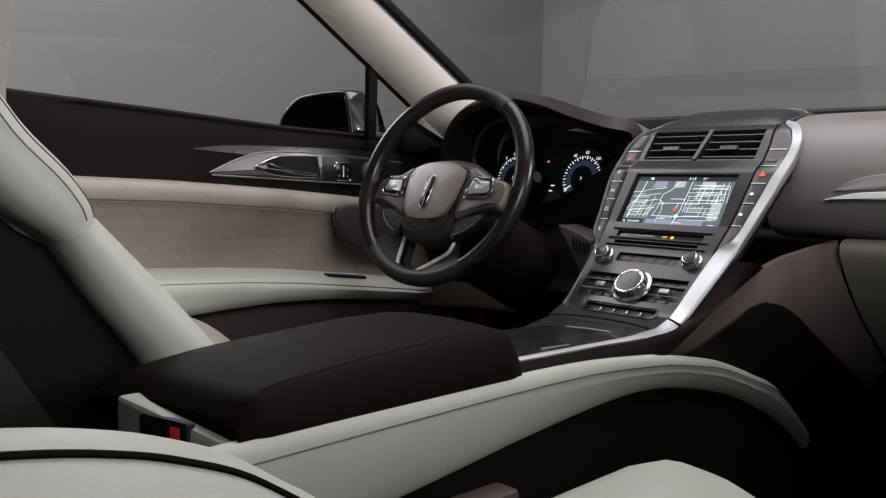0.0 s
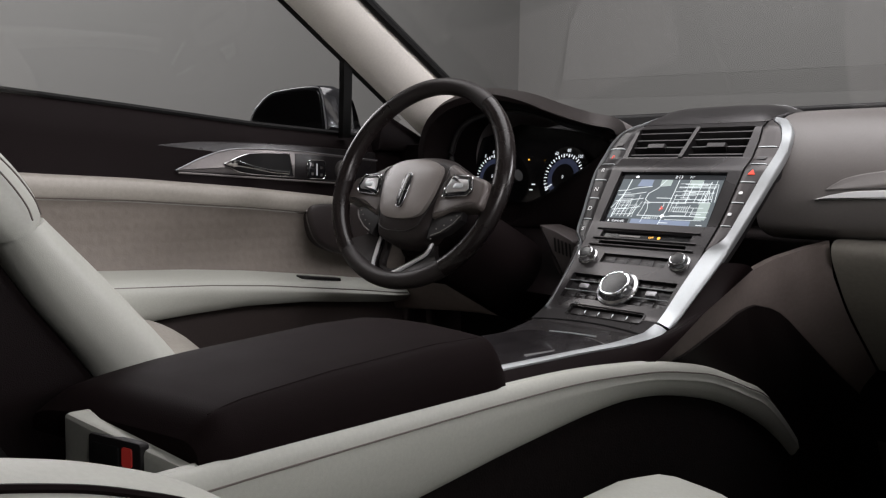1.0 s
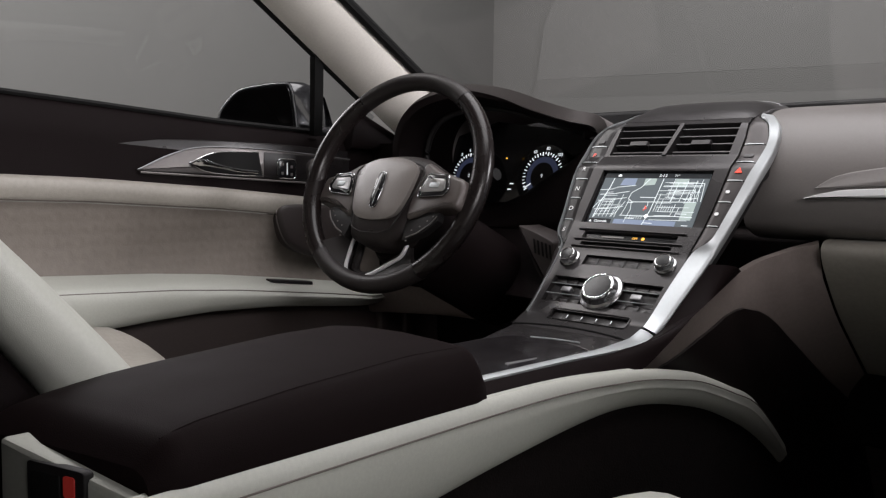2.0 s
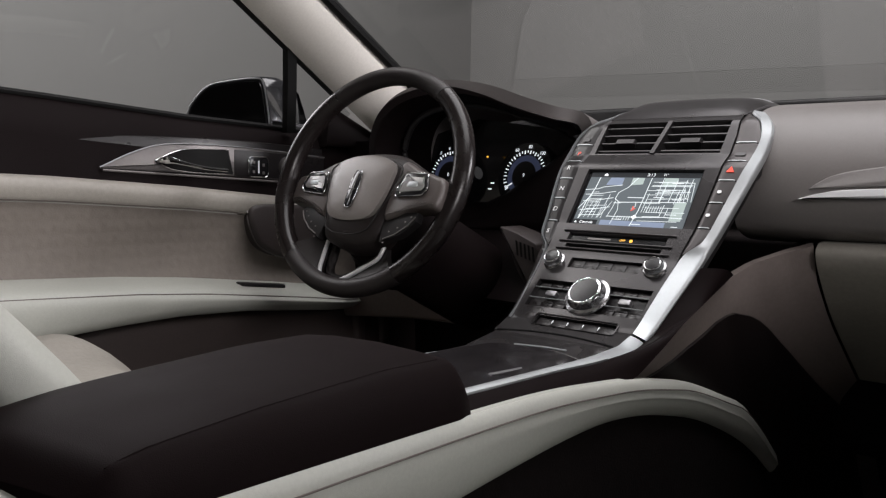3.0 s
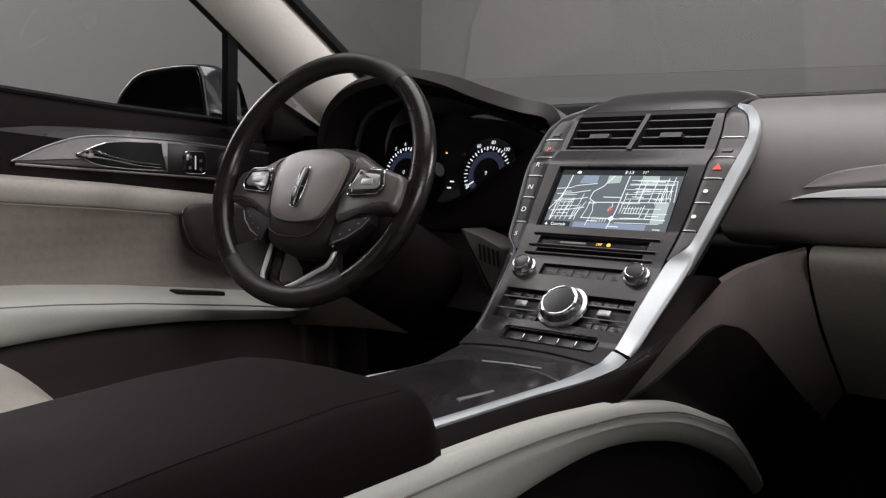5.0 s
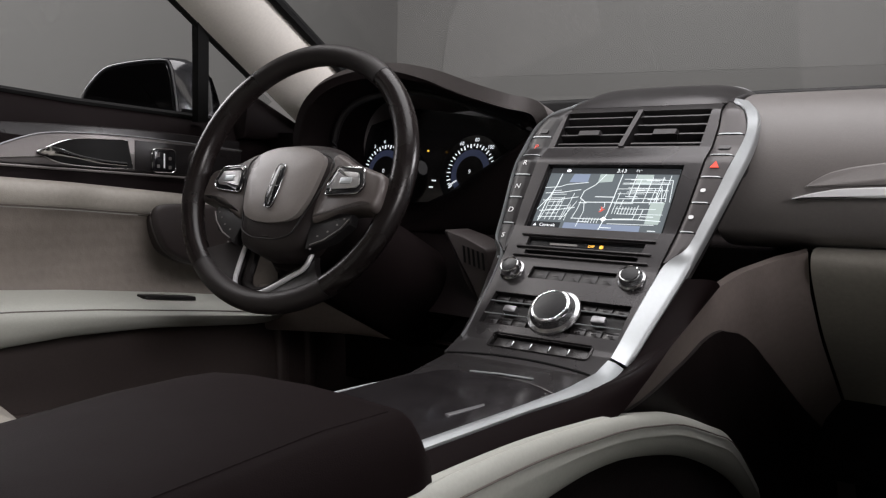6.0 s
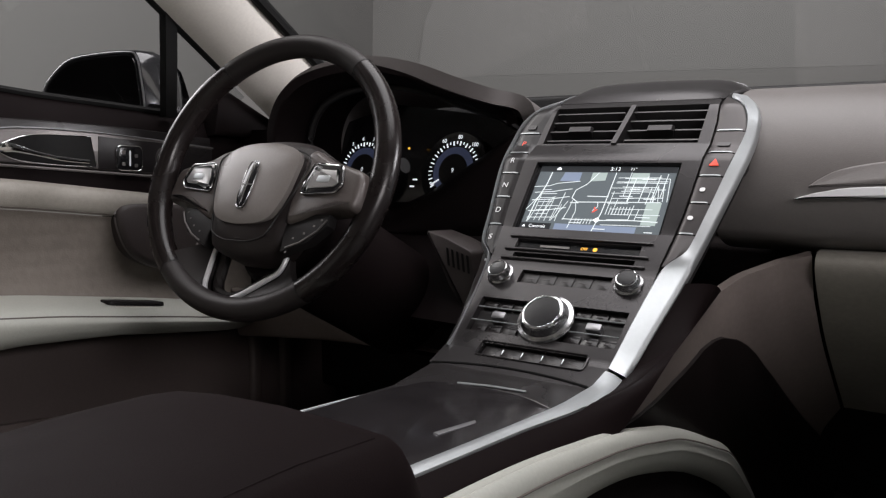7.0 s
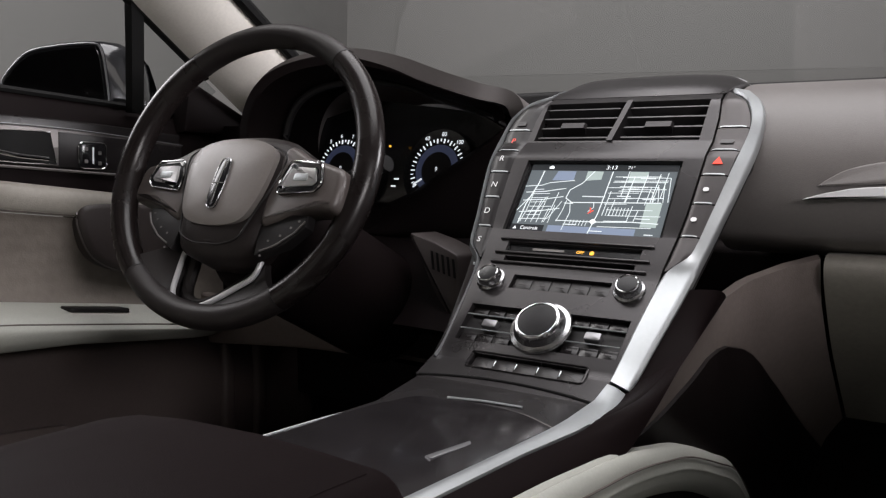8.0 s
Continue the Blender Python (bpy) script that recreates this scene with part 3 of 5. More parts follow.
def brow_sheet(u, v):
    p = brow_front[int(round(v * 48))]
    c = Vector((-0.39, p.y, 0.89))
    q = c + (p - c) * (1 - 0.05 * u)
    return Vector((q.x, p.y + (1.66 - p.y) * u, q.z - 0.03 * u))


cluster = part("instrument_hood", slab(brow_sheet, 10, 48, 0.022), HOOD, dash, "dark hood over the instruments")
def hood_lip(u, v):
    """Front lip of the hood, then its inner lining back to the dials."""
    p = brow_front[int(round(v * 48))]
    wide = lerp([(0, 1.085), (0.42, 1.085), (0.62, 1.0), (1, 0.97)], v)
    inner = min(wide, 0.985)
    k, deep = min(1, u * 3), max(0, (u - 1 / 3) * 1.5)
    c = Vector((-0.39, p.y - 0.006 + (1.53 - p.y) * deep, 0.89))
    return c + (p - Vector((-0.39, p.y, 0.89))) * (wide - (wide - inner) * k - 0.1 * min(1, 4 * deep))


hood_face = slab(hood_lip, 9, 48, 0.003, (0, 0.3, 0))
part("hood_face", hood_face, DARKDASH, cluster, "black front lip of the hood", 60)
inner_brow = [Vector((-0.39, p.y + 0.05, 0.89)) + (p - Vector((-0.39, p.y, 0.89))) * 0.86 for p in brow_front]
part("hood_lip", tube(inner_brow, 0.006, 8), BLACK, cluster)
part("instrument_back", prism([(-0.60, 0.78), (-0.215, 0.78), (-0.215, 0.935), (-0.27, 0.962), (-0.45, 0.985), (-0.575, 0.955)], lambda u, v, h: Vector((u, 1.56 - h, v)), 0, 0.015), GLOSS, dash, "glossy black instrument panel")


def glove_sheet(u, v):
    x = 0.2295 + 0.58 * v
    sec = spline([(x, 1.60, 0.792 + 0.012 * v), (x, 1.47, 0.793 + 0.012 * v), (x, 1.437, 0.788 + 0.012 * v), (x, 1.432, 0.772), (x, 1.455, 0.74), (x, 1.52, 0.675), (x, 1.64, 0.585), (x, 1.70, 0.54)], 28)
    return sec[int(round(u * 28))]


part("glovebox_door", slab(glove_sheet, 28, 8, 0.012), CREAM_DOOR, dash, "cream leather glovebox door")
KNEE = [(0.0, (0.128, 1.14, 0.640)), (0.25, (0.140, 1.26, 0.700)), (0.45, (0.143, 1.340, 0.738)), (0.60, (0.164, 1.395, 0.762)), (0.8, (0.198, 1.425, 0.778)), (1.0, (0.2255, 1.434, 0.787))]


def knee_sheet(u, v):
    i = 0
    while i < len(KNEE) - 2 and v > KNEE[i + 1][0]:
        i += 1
    (a, p), (b, q) = KNEE[i], KNEE[i + 1]
    t = Vector(p).lerp(Vector(q), (v - a) / (b - a))
    d = u * lerp([(0, 0.10), (0.45, 0.5), (1, 0.54)], v)
    bulge = 0.012 * math.sin(min(1, u * 6) * math.pi / 2)
    fwd = lerp([(0, 0.25), (0.45, 0.62), (1, 1.0)], v) * lerp([(0, 0), (0.047, 0.021), (0.112, 0.086), (0.202, 0.206), (0.247, 0.266), (0.5, 0.45)], d * 0.92)
    return Vector((t.x + bulge * (1 - v) * 0.5 - 0.05 * min(1, u * 3) * max(0, 1 - v / 0.5), t.y - bulge * v * 0.2 + fwd, t.z - d * 0.92))


part("knee_panel", slab(knee_sheet, 20, 24, 0.012), KNEEVINYL, dash, "cream leather knee panel beside the console, shade in its taupe colour")
# Dark sheet just over the knee panel, shaped like the footwell shade.
def shade_sheet(u, v):
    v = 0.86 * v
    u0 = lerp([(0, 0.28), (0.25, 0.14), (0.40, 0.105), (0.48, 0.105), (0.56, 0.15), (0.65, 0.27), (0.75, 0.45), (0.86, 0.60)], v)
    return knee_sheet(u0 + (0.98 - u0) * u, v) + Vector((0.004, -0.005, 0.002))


part("footwell_shade", slab(shade_sheet, 16, 30, 0.004), BROWN, dash, "dark sheet that stands for the shade low on the knee panel")


def pass_y(z):
    return lerp([(0.80, 1.443), (0.825, 1.424), (0.845, 1.420), (0.86, 1.420), (0.88, 1.4235), (0.905, 1.432), (0.948, 1.465)], z)


blade = [(p.x, p.y) for p in spline([(0.219, 0.8525, 0), (0.30, 0.856, 0), (0.5, 0.862, 0), (0.72, 0.862, 0)], 16)] + [(p.x, p.y) for p in spline([(0.72, 0.875, 0), (0.5, 0.874, 0), (0.30, 0.8675, 0), (0.25, 0.8615, 0), (0.224, 0.8545, 0)], 16)]
part("trim_blade", prism(blade, lambda u, v, h: Vector((u - 0.011, pass_y(v - 0.004) - h, v - 0.004)), -0.012, 0.010, 0.002), BLADE, dash, "slim satin aluminium blade")
leaf = [(p.x, p.y) for p in spline([(0.232, 0.8665, 0), (0.245, 0.876, 0), (0.263, 0.885, 0), (0.30, 0.893, 0), (0.4, 0.905, 0), (0.55, 0.912, 0), (0.72, 0.912, 0)], 24)] + [(0.72, 0.876), (0.5, 0.876), (0.3, 0.8705)]
part("dash_leaf", prism(leaf, lambda u, v, h: Vector((u - 0.011, pass_y(v - 0.004) - h, v - 0.004)), -0.012, 0.005, 0.002), DASH, dash, "raised brown leaf above the aluminium blade")
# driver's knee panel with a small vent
# The shade under the dash is put into this panel's colour.
part("driver_knee_panel", slab(lambda u, v: Vector((-0.62 + 0.50 * v, 1.475 - 0.10 * u + 0.02 * math.sin(3 * v), 0.79 - 0.125 * u)), 8, 16, 0.015), DARKDASH, dash, "panel below the steering column, dash shade in its near-black colour")
for y in (1.47, 1.545):
    part("kick_ridge", box(-0.745, -0.715, y, y + 0.028, 0.30, 0.63, 0.008), PLASTIC_TAUPE, dash, "taupe kick panel ridge")
knee_out = [(p.x, p.y) for p in spline([(-0.735, 0.665, 0), (-0.62, 0.662, 0), (-0.545, 0.655, 0), (-0.45, 0.628, 0), (-0.36, 0.610, 0), (-0.26, 0.606, 0)], 24)] + [(p.x, p.y) for p in spline([(-0.26, 0.598, 0), (-0.47, 0.597, 0), (-0.62, 0.586, 0), (-0.735, 0.575, 0)], 16)]
part("lower_knee_trim", prism(knee_out, lambda u, v, h: Vector((u, 1.452 - h + 0.25 * (0.64 - v), v)), 0, 0.018, 0.008, 3), KNEEVINYL, dash, "taupe trim low on the driver side")
side_out = round_poly([(-0.285, 0.790), (-0.246, 0.780), (-0.205, 0.764), (-0.195, 0.700), (-0.205, 0.668), (-0.243, 0.714), (-0.262, 0.752)], 0.006)
side_vent = part("side_vent", prism(side_out, lambda u, v, h: Vector((u, 1.405 - h, v)), -0.06, 0.0, 0.004), VENTTRIM, dash, "dark taupe side panel with a small slotted vent")
for k in range(5):
    u = -0.247 + 0.0085 * k
    part("vent_slot", prism([(u, 0.768 - 0.0022 * k), (u + 0.0035, 0.767 - 0.0022 * k), (u + 0.007, 0.742 - 0.0022 * k), (u + 0.0035, 0.743 - 0.0022 * k)], lambda a, b, h: Vector((a, 1.4045 - h, b)), 0, 0.001), RUBBER, side_vent)
part("under_dash", box(-0.74, 0.78, 1.66, 1.95, 0.45, 0.78, 0.01), CARPET, dash)



# ---- centre stack and console ----
stack = thing("centre_stack", "satin grey centre stack with screen, vents and dials", "centre stack")
STACK = [(1.62, 0.984), (1.54, 0.985), (1.49, 0.974), (1.452, 0.957), (1.414, 0.909), (1.388, 0.892), (1.327, 0.807), (1.29, 0.765), (1.2, 0.680), (1.165, 0.664), (1.10, 0.652), (0.78, 0.652)]
SLEN = [0.0]
for (ya, za), (yb, zb) in zip(STACK, STACK[1:]):
    SLEN.append(SLEN[-1] + math.hypot(yb - ya, zb - za))


def S(x, s, h=0.0):
    """A point on the stack's face: x across, s down it from the top, h out of it."""
    s = max(0.0, min(SLEN[-1] - 1e-6, s))
    i = max(k for k in range(len(SLEN) - 1) if SLEN[k] <= s)
    f = (s - SLEN[i]) / (SLEN[i + 1] - SLEN[i])
    (ya, za), (yb, zb) = STACK[i], STACK[i + 1]

    def nrm(k):
        k = max(0, min(len(STACK) - 2, k))
        dy, dz = STACK[k + 1][0] - STACK[k][0], STACK[k + 1][1] - STACK[k][1]
        return Vector((0, dz, -dy)).normalized()
    n = nrm(i)
    if f > 0.8:
        n = n.lerp(nrm(i + 1), (f - 0.8) * 2.5)
    elif f < 0.2:
        n = n.lerp(nrm(i - 1), (0.2 - f) * 2.5)
    return Vector((x, ya + (yb - ya) * f, za + (zb - za) * f)) + n * h


def smooth(table, n=60):
    return [(p.x, p.y) for p in spline([(a, b, 0) for a, b in table], n)]


OUTER = smooth([(0.0, 0.120), (0.09, 0.120), (0.118, 0.122), (0.14, 0.136), (0.16, 0.149), (0.18, 0.1565), (0.21, 0.160), (0.27, 0.158), (0.345, 0.1445), (0.376, 0.139), (0.41, 0.1335), (0.45, 0.1275), (0.49, 0.121), (0.52, 0.1165), (0.557, 0.112), (0.60, 0.112)])
INNER = smooth([(0.0, 0.113), (0.10, 0.113), (0.140, 0.114), (0.16, 0.130), (0.18, 0.1405), (0.207, 0.1485), (0.25, 0.1475), (0.30, 0.1415), (0.35, 0.1335), (0.38, 0.129), (0.395, 0.1245), (0.408, 0.112), (0.42, 0.1055), (0.455, 0.1005), (0.50, 0.0965), (0.545, 0.094), (0.60, 0.094)])
STRIP = [(0.0, 0.10), (0.15, 0.108), (0.20, 0.114), (0.27, 0.115), (0.34, 0.112), (0.41, 0.105), (0.60, 0.10)]


def Sm(x, s, h=0.0):
    """The face with its bends eased, for the long edge trims."""
    q = [S(x, s + d, h) for d in (-0.024, -0.016, -0.008, 0.0, 0.008, 0.016, 0.024)]
    return sum(q, Vector()) / len(q)


def face_plate(holes, s0, s1, edge, depth, h):
    """The stack's face from s0 to s1 with rectangular openings (x0, x1, s0, s1) through it."""
    ss = sorted({s0, s1, *[q for hl in holes for q in hl[2:]], *[q for q in SLEN if s0 < q < s1], *[s0 + (s1 - s0) * k / 30 for k in range(31)]})
    xs = sorted({q for hl in holes for q in hl[:2]} | {0.0, -0.03, 0.03, -0.06, 0.06})
    bm = bmesh.new()
    grid, low = [], []
    for s in ss:
        e = edge(s)
        cols = [-e] + [max(-e + 0.001, min(e - 0.001, q)) for q in xs] + [e]
        grid.append([bm.verts.new(S(q, s, h)) for q in cols])
        low.append([bm.verts.new(S(q, s, h - depth)) for q in cols])
    cols = [-1] + xs + [1]

    def solid(i, j):
        if not (0 <= i < len(ss) - 1 and 0 <= j < len(cols) - 1):
            return False
        sm, xm = (ss[i] + ss[i + 1]) / 2, (max(cols[j], -0.12) + min(cols[j + 1], 0.12)) / 2
        return not any(a < xm < b and c < sm < d for a, b, c, d in holes)
    for i in range(len(ss) - 1):
        for j in range(len(cols) - 1):
            if not solid(i, j):
                continue
            bm.faces.new((grid[i][j], grid[i][j + 1], grid[i + 1][j + 1], grid[i + 1][j]))
            bm.faces.new((low[i][j], low[i + 1][j], low[i + 1][j + 1], low[i][j + 1]))
            for (di, dj, a, b) in ((-1, 0, (i, j), (i, j + 1)), (1, 0, (i + 1, j), (i + 1, j + 1)), (0, -1, (i, j), (i + 1, j)), (0, 1, (i, j + 1), (i + 1, j + 1))):
                if not solid(i + di, j + dj):
                    bm.faces.new((grid[a[0]][a[1]], grid[b[0]][b[1]], low[b[0]][b[1]], low[a[0]][a[1]]))
    return bm


VENT = (-0.1045, 0.0985, 0.168, 0.232)
SCREEN = (-0.0945, 0.0925, 0.272, 0.371)
BAG = (-0.079, 0.077, 0.388, 0.401)
SLOT = (-0.076, 0.075, 0.408, 0.4145)
ROW1 = (-0.054, 0.058, 0.433, 0.452)
CLIM = (-0.086, 0.092, 0.478, 0.526)
ROW2 = (-0.055, 0.068, 0.540, 0.558)
HOLES = [VENT, SCREEN, BAG, SLOT, ROW1, CLIM, ROW2]
part("fascia", face_plate(HOLES, 0.06, 0.585, lambda s: lerp(STRIP, s) - 0.001, 0.014, 0.0), PANEL, stack, "satin grey fascia")
part("backing", face_plate([], 0.15, 0.585, lambda s: lerp(OUTER, s) - 0.004, 0.012, -0.018), BLACK, stack)


def band_between(f0, f1, s0, s1, h, sign, n=40, crown=0.0, drop=0.012):
    """A strip of the face between two edges, slightly crowned."""
    def fn(u, v):
        s = s0 + (s1 - s0) * v
        a, b = f0(s), f1(s)
        return S(sign * (a + (b - a) * u), s, h + crown * math.sin(math.pi * min(1, max(0, u))) ** 0.6 - (drop * 0.3 if u in (0, 1) else 0))
    return slab(fn, 6, n, drop, (0, 0.6, -0.5))


for sg in (1, -1):
    lab = "satin aluminium edge of the stack"
    def edge(u, v, sg=sg):
        s0 = 0.135 if sg > 0 else 0.085
        s = s0 + (0.553 - s0) * v
        a, b = lerp(INNER, s) + 0.0008, lerp(OUTER, s) + 0.001
        fall = lerp([(0.13, 0.004), (0.17, 0.010), (0.34, 0.011), (0.45, 0.009), (0.56, 0.010)], s)
        if sg < 0:
            b = a + min(b - a, 0.0075)
            fall = 0.014
        return Sm(sg * (a + (b - a) * u), s, 0.0026 - fall * max(0, u - 0.08) - (0.003 if u == 0 else 0) - (0.002 if u == 1 else 0))
    part("edge_trim", slab(edge, 10, 80, 0.008, (0, 0.6, -0.5)), SILVER, stack, lab)
    cells = [0.142, 0.214, 0.253, 0.290, 0.327, 0.368, 0.413]
    for k in range(6):
        part("key", band_between(lambda s: lerp(STRIP, s) + 0.0003, lambda s: max(lerp(STRIP, s) + 0.002, lerp(INNER, s) - 0.0004), cells[k] + 0.0008, cells[k + 1] - 0.0008, -0.0006, sg, 10, 0.0, 0.005), STRIPKEY if sg > 0 else KEYBLACK, stack)
        if k < 5:
            s = cells[k + 1]
            a, b = lerp(STRIP, s) + 0.003, lerp(INNER, s) - 0.0035
            part("key_bar", band_between(lambda q: a, lambda q: b, s - 0.0018, s - 0.0002, 0.0006, sg, 2, 0.0, 0.003), SILVER, stack, "thin bright bar")


def on_stack(x0, s0, h0):
    return lambda u, v, h: S(x0 + u, s0 - v, h0 + h)


for k, ch in enumerate("PRNDS"):
    s = (0.232, 0.270, 0.309, 0.347, 0.388)[k]
    words(ch, 0.011, on_stack(-(lerp(STRIP, s) + lerp(INNER, s)) / 2 - 0.001, s, 0.0006), RED_GLOW if ch == "P" else WHITE_MARK, "key_letter", stack)
tri = [(-0.0055, -0.004), (0.0055, -0.004), (0.0, 0.0055)]
part("hazard_mark", prism(tri, on_stack(0.1295, 0.272, 0.0002), 0, 0.0006), RED_GLOW, stack, "red warning triangle")
for s in (0.309, 0.347):
    part("key_symbol", prism(rounded(-0.0045, 0.0015, -0.0025, 0.0025, 0.002), on_stack(0.127 - (s - 0.3) * 0.12, s, 0.0002), 0, 0.0006), WHITE_MARK, stack)
part("key_symbol", prism(rounded(-0.007, 0.007, -0.0035, 0.0035, 0.001), on_stack(0.130, 0.236, 0.0002), 0, 0.0006), BUTTON, stack)
part("key_symbol", prism(rounded(-0.006, 0.006, -0.0035, 0.0035, 0.001), on_stack(-0.131, 0.203, 0.0002), 0, 0.0006), BUTTON, stack)

def cap_sheet(u, v):
    s = 0.150 * (1 - v)
    w = lerp([(0, 0.110), (0.08, 0.1135), (0.15, 0.1105)], s)
    k = 2 * u - 1
    return S(w * k, s, 0.0005 + (0.0175 - 0.004 * k * k) * (1 - abs(k) ** 9) * math.sin(min(1, v * 1.25) * math.pi / 2))


part("stack_cap", slab(cap_sheet, 40, 14, 0.008, (0, 0.3, -1)), PANEL, stack, "domed satin grey cap above the vents")
part("cap_line", tube([cap_sheet(0.06 + 0.90 * k / 24, 0.80) + Vector((0, 0, 0.0004)) for k in range(25)], 0.0011, 6), SATINSILVER, stack)

# air vents
vent = part("air_vent", face_plate([], VENT[2] - 0.004, VENT[3] + 0.004, lambda s: 0.108, 0.003, -0.045), BLACK, stack, "black slatted air vent")
for side in (0, 1):
    x0, x1 = ((VENT[0] + 0.001, -0.008), (0.004, VENT[1] - 0.001))[side]
    for k in range(4):
        s = VENT[2] + 0.009 + k * 0.0155
        bm = loft([[S(x, s + ds, h) for ds, h in ((-0.0012, -0.004), (0.0012, -0.0035), (0.0035, -0.026), (0.001, -0.027))] for x in (x0, x1)])
        part("slat", bm, BUTTON, vent)
    xm = (x0 + x1) / 2 - 0.004
    tab = loft([[S(xm + u * w, VENT[2] + 0.0400 + ds, h) for u, ds in ((-1, -0.004), (1, -0.004), (1, 0.004), (-1, 0.004))] for h, w in ((-0.012, 0.014), (-0.002, 0.017), (0.001, 0.015))])
    part("vent_tab", tab, PANEL, vent, "small grey vent tab")
part("divider", loft([[S(x, s, h) for x, h in ((-0.006 + d, -0.02), (0.002 + d, -0.02), (0.0015 + d, 0.002), (-0.0055 + d, 0.002))] for s, d in ((VENT[2] - 0.001, 0.004), (VENT[3] + 0.001, -0.004))]), PANEL, vent)

# touch screen
touch = part("touch_screen", prism([(SCREEN[0] - 0.002, SCREEN[2] - 0.002), (SCREEN[1] + 0.002, SCREEN[2] - 0.002), (SCREEN[1] + 0.002, SCREEN[3] + 0.002), (SCREEN[0] - 0.002, SCREEN[3] + 0.002)], lambda u, v, h: S(u, v, h), -0.012, -0.006), GLOSS, stack, "touch screen showing a street map")


def M(u, v, h=0.0):
    """u, v from 0 to 1 over the picture, from its lower left."""
    return S(-0.0885 + 0.1765 * u, 0.3695 - 0.0955 * v, -0.0055 + h)


def patch(name, poly, mat, h, par):
    bm = bmesh.new()
    bm.faces.new([bm.verts.new(M(u, v, h)) for u, v in poly])
    return part(name, bm, mat, par)


def on_map(u0, v0):
    return lambda u, v, h: M(u0 + u / 0.1765, v0 + v / 0.0955, 0.0011)


patch("map_ground", [(0, 0), (1, 0), (1, 1), (0, 1)], LCD, 0.0, touch)
for poly, mt in (([(0.18, 0.76), (0.33, 0.76), (0.33, 0.90), (0.20, 0.90)], LCD_WATER), ([(0.41, 0.76), (0.52, 0.78), (0.52, 0.90), (0.41, 0.90)], LCD_PARK), ([(0.86, 0.14), (0.96, 0.14), (0.96, 0.47), (0.86, 0.47)], LCD_PARK), ([(0.26, 0.02), (0.84, 0.02), (0.84, 0.11), (0.26, 0.11)], LCD_WATER), ([(0.70, 0.74), (0.82, 0.74), (0.82, 0.90), (0.70, 0.90)], LCD_PARK)):
    patch("map_area", poly, mt, 0.0003, touch)
patch("status_bar", [(0, 0.905), (1, 0.905), (1, 1), (0, 1)], LCD_BAR, 0.0006, touch)
patch("controls_tab", [(0, 0), (0.235, 0), (0.235, 0.105), (0, 0.105)], LCD_BAR, 0.0006, touch)
rng = random.Random(11)
road = bmesh.new()


def street(pts, w):
    for (ua, va), (ub, vb) in zip(pts, pts[1:]):
        a, b = Vector((ua * 0.1765, va * 0.0955)), Vector((ub * 0.1765, vb * 0.0955))
        d = b - a
        n = Vector((-d.y, d.x)).normalized() * w / 2
        q = [a + n, b + n, b - n, a - n]
        road.faces.new([road.verts.new(M(p.x / 0.1765, p.y / 0.0955, 0.0005)) for p in q])


street([(0.04, 0.12), (0.05, 0.40), (0.09, 0.70), (0.10, 0.90)], 0.0016)
street([(0.0, 0.30), (0.06, 0.50)], 0.0011)
street([(0.54, 0.0), (0.57, 0.30), (0.585, 0.90)], 0.0013)
street([(0.0, 0.66), (0.12, 0.68), (0.17, 0.72), (0.34, 0.76)], 0.0010)
street([(0.46, 0.90), (0.40, 0.72), (0.33, 0.62), (0.32, 0.50), (0.37, 0.44), (0.55, 0.45), (0.95, 0.47)], 0.0012)
street([(0.03, 0.18), (0.24, 0.20), (0.30, 0.45)], 0.0009)
street([(0.36, 0.05), (0.38, 0.30), (0.36, 0.44)], 0.0009)
street([(0.52, 0.45), (0.53, 0.38), (0.50, 0.32)], 0.0009)
for k in range(7):
    street([(0.08, 0.24 + 0.062 * k), (0.12 + 0.13 * rng.random(), 0.25 + 0.062 * k)], 0.0008)
for k in range(5):
    street([(0.09 + 0.04 * k, 0.14), (0.12 + 0.035 * k, 0.32 + 0.25 * rng.random())], 0.0008)
for k in range(10):
    v = 0.12 + 0.078 * k
    a = 0.585 + 0.05 * rng.random()
    street([(a, v), (min(0.97, a + 0.14 + 0.25 * rng.random()), v + 0.01)], 0.0008)
for k in range(9):
    u = 0.60 + 0.042 * k
    v = 0.05 + 0.5 * rng.random()
    street([(u, v), (u + 0.012, v + 0.15 + 0.25 * rng.random())], 0.0009)
for k in range(8):
    u = 0.60 + 0.022 * k
    street([(u, 0.27), (u + 0.004, 0.39)], 0.0008)
for k in range(6):
    street([(0.40 + 0.022 * k, 0.12), (0.405 + 0.022 * k, 0.20)], 0.0008)
for k in range(4):
    street([(0.66, 0.62 + 0.065 * k), (0.88 + 0.03 * k, 0.62 + 0.065 * k), (0.90 + 0.03 * k, 0.48)], 0.0009)
for k in range(4):
    u = 0.05 + 0.085 * k
    v = 0.14 + 0.1 * rng.random()
    street([(u, v), (u + 0.02, v + 0.16), (u + 0.025 + 0.02 * rng.random(), v + 0.2 + 0.3 * rng.random())], 0.0009)
for k in range(3):
    v = 0.52 + 0.12 * k
    street([(0.60 + 0.1 * rng.random(), v), (0.96, v + 0.015)], 0.0009)
for k in range(3):
    u = 0.72 + 0.08 * k
    street([(u, 0.46), (u + 0.02, 0.88 - 0.2 * rng.random())], 0.0010)
for v in (0.30, 0.47, 0.59):
    street([(0.02, v - 0.02), (0.16, v), (0.24, v + 0.03), (0.30, v + 0.05)], 0.0011)
street([(0.56, 0.18), (0.80, 0.20), (0.97, 0.19)], 0.0012)
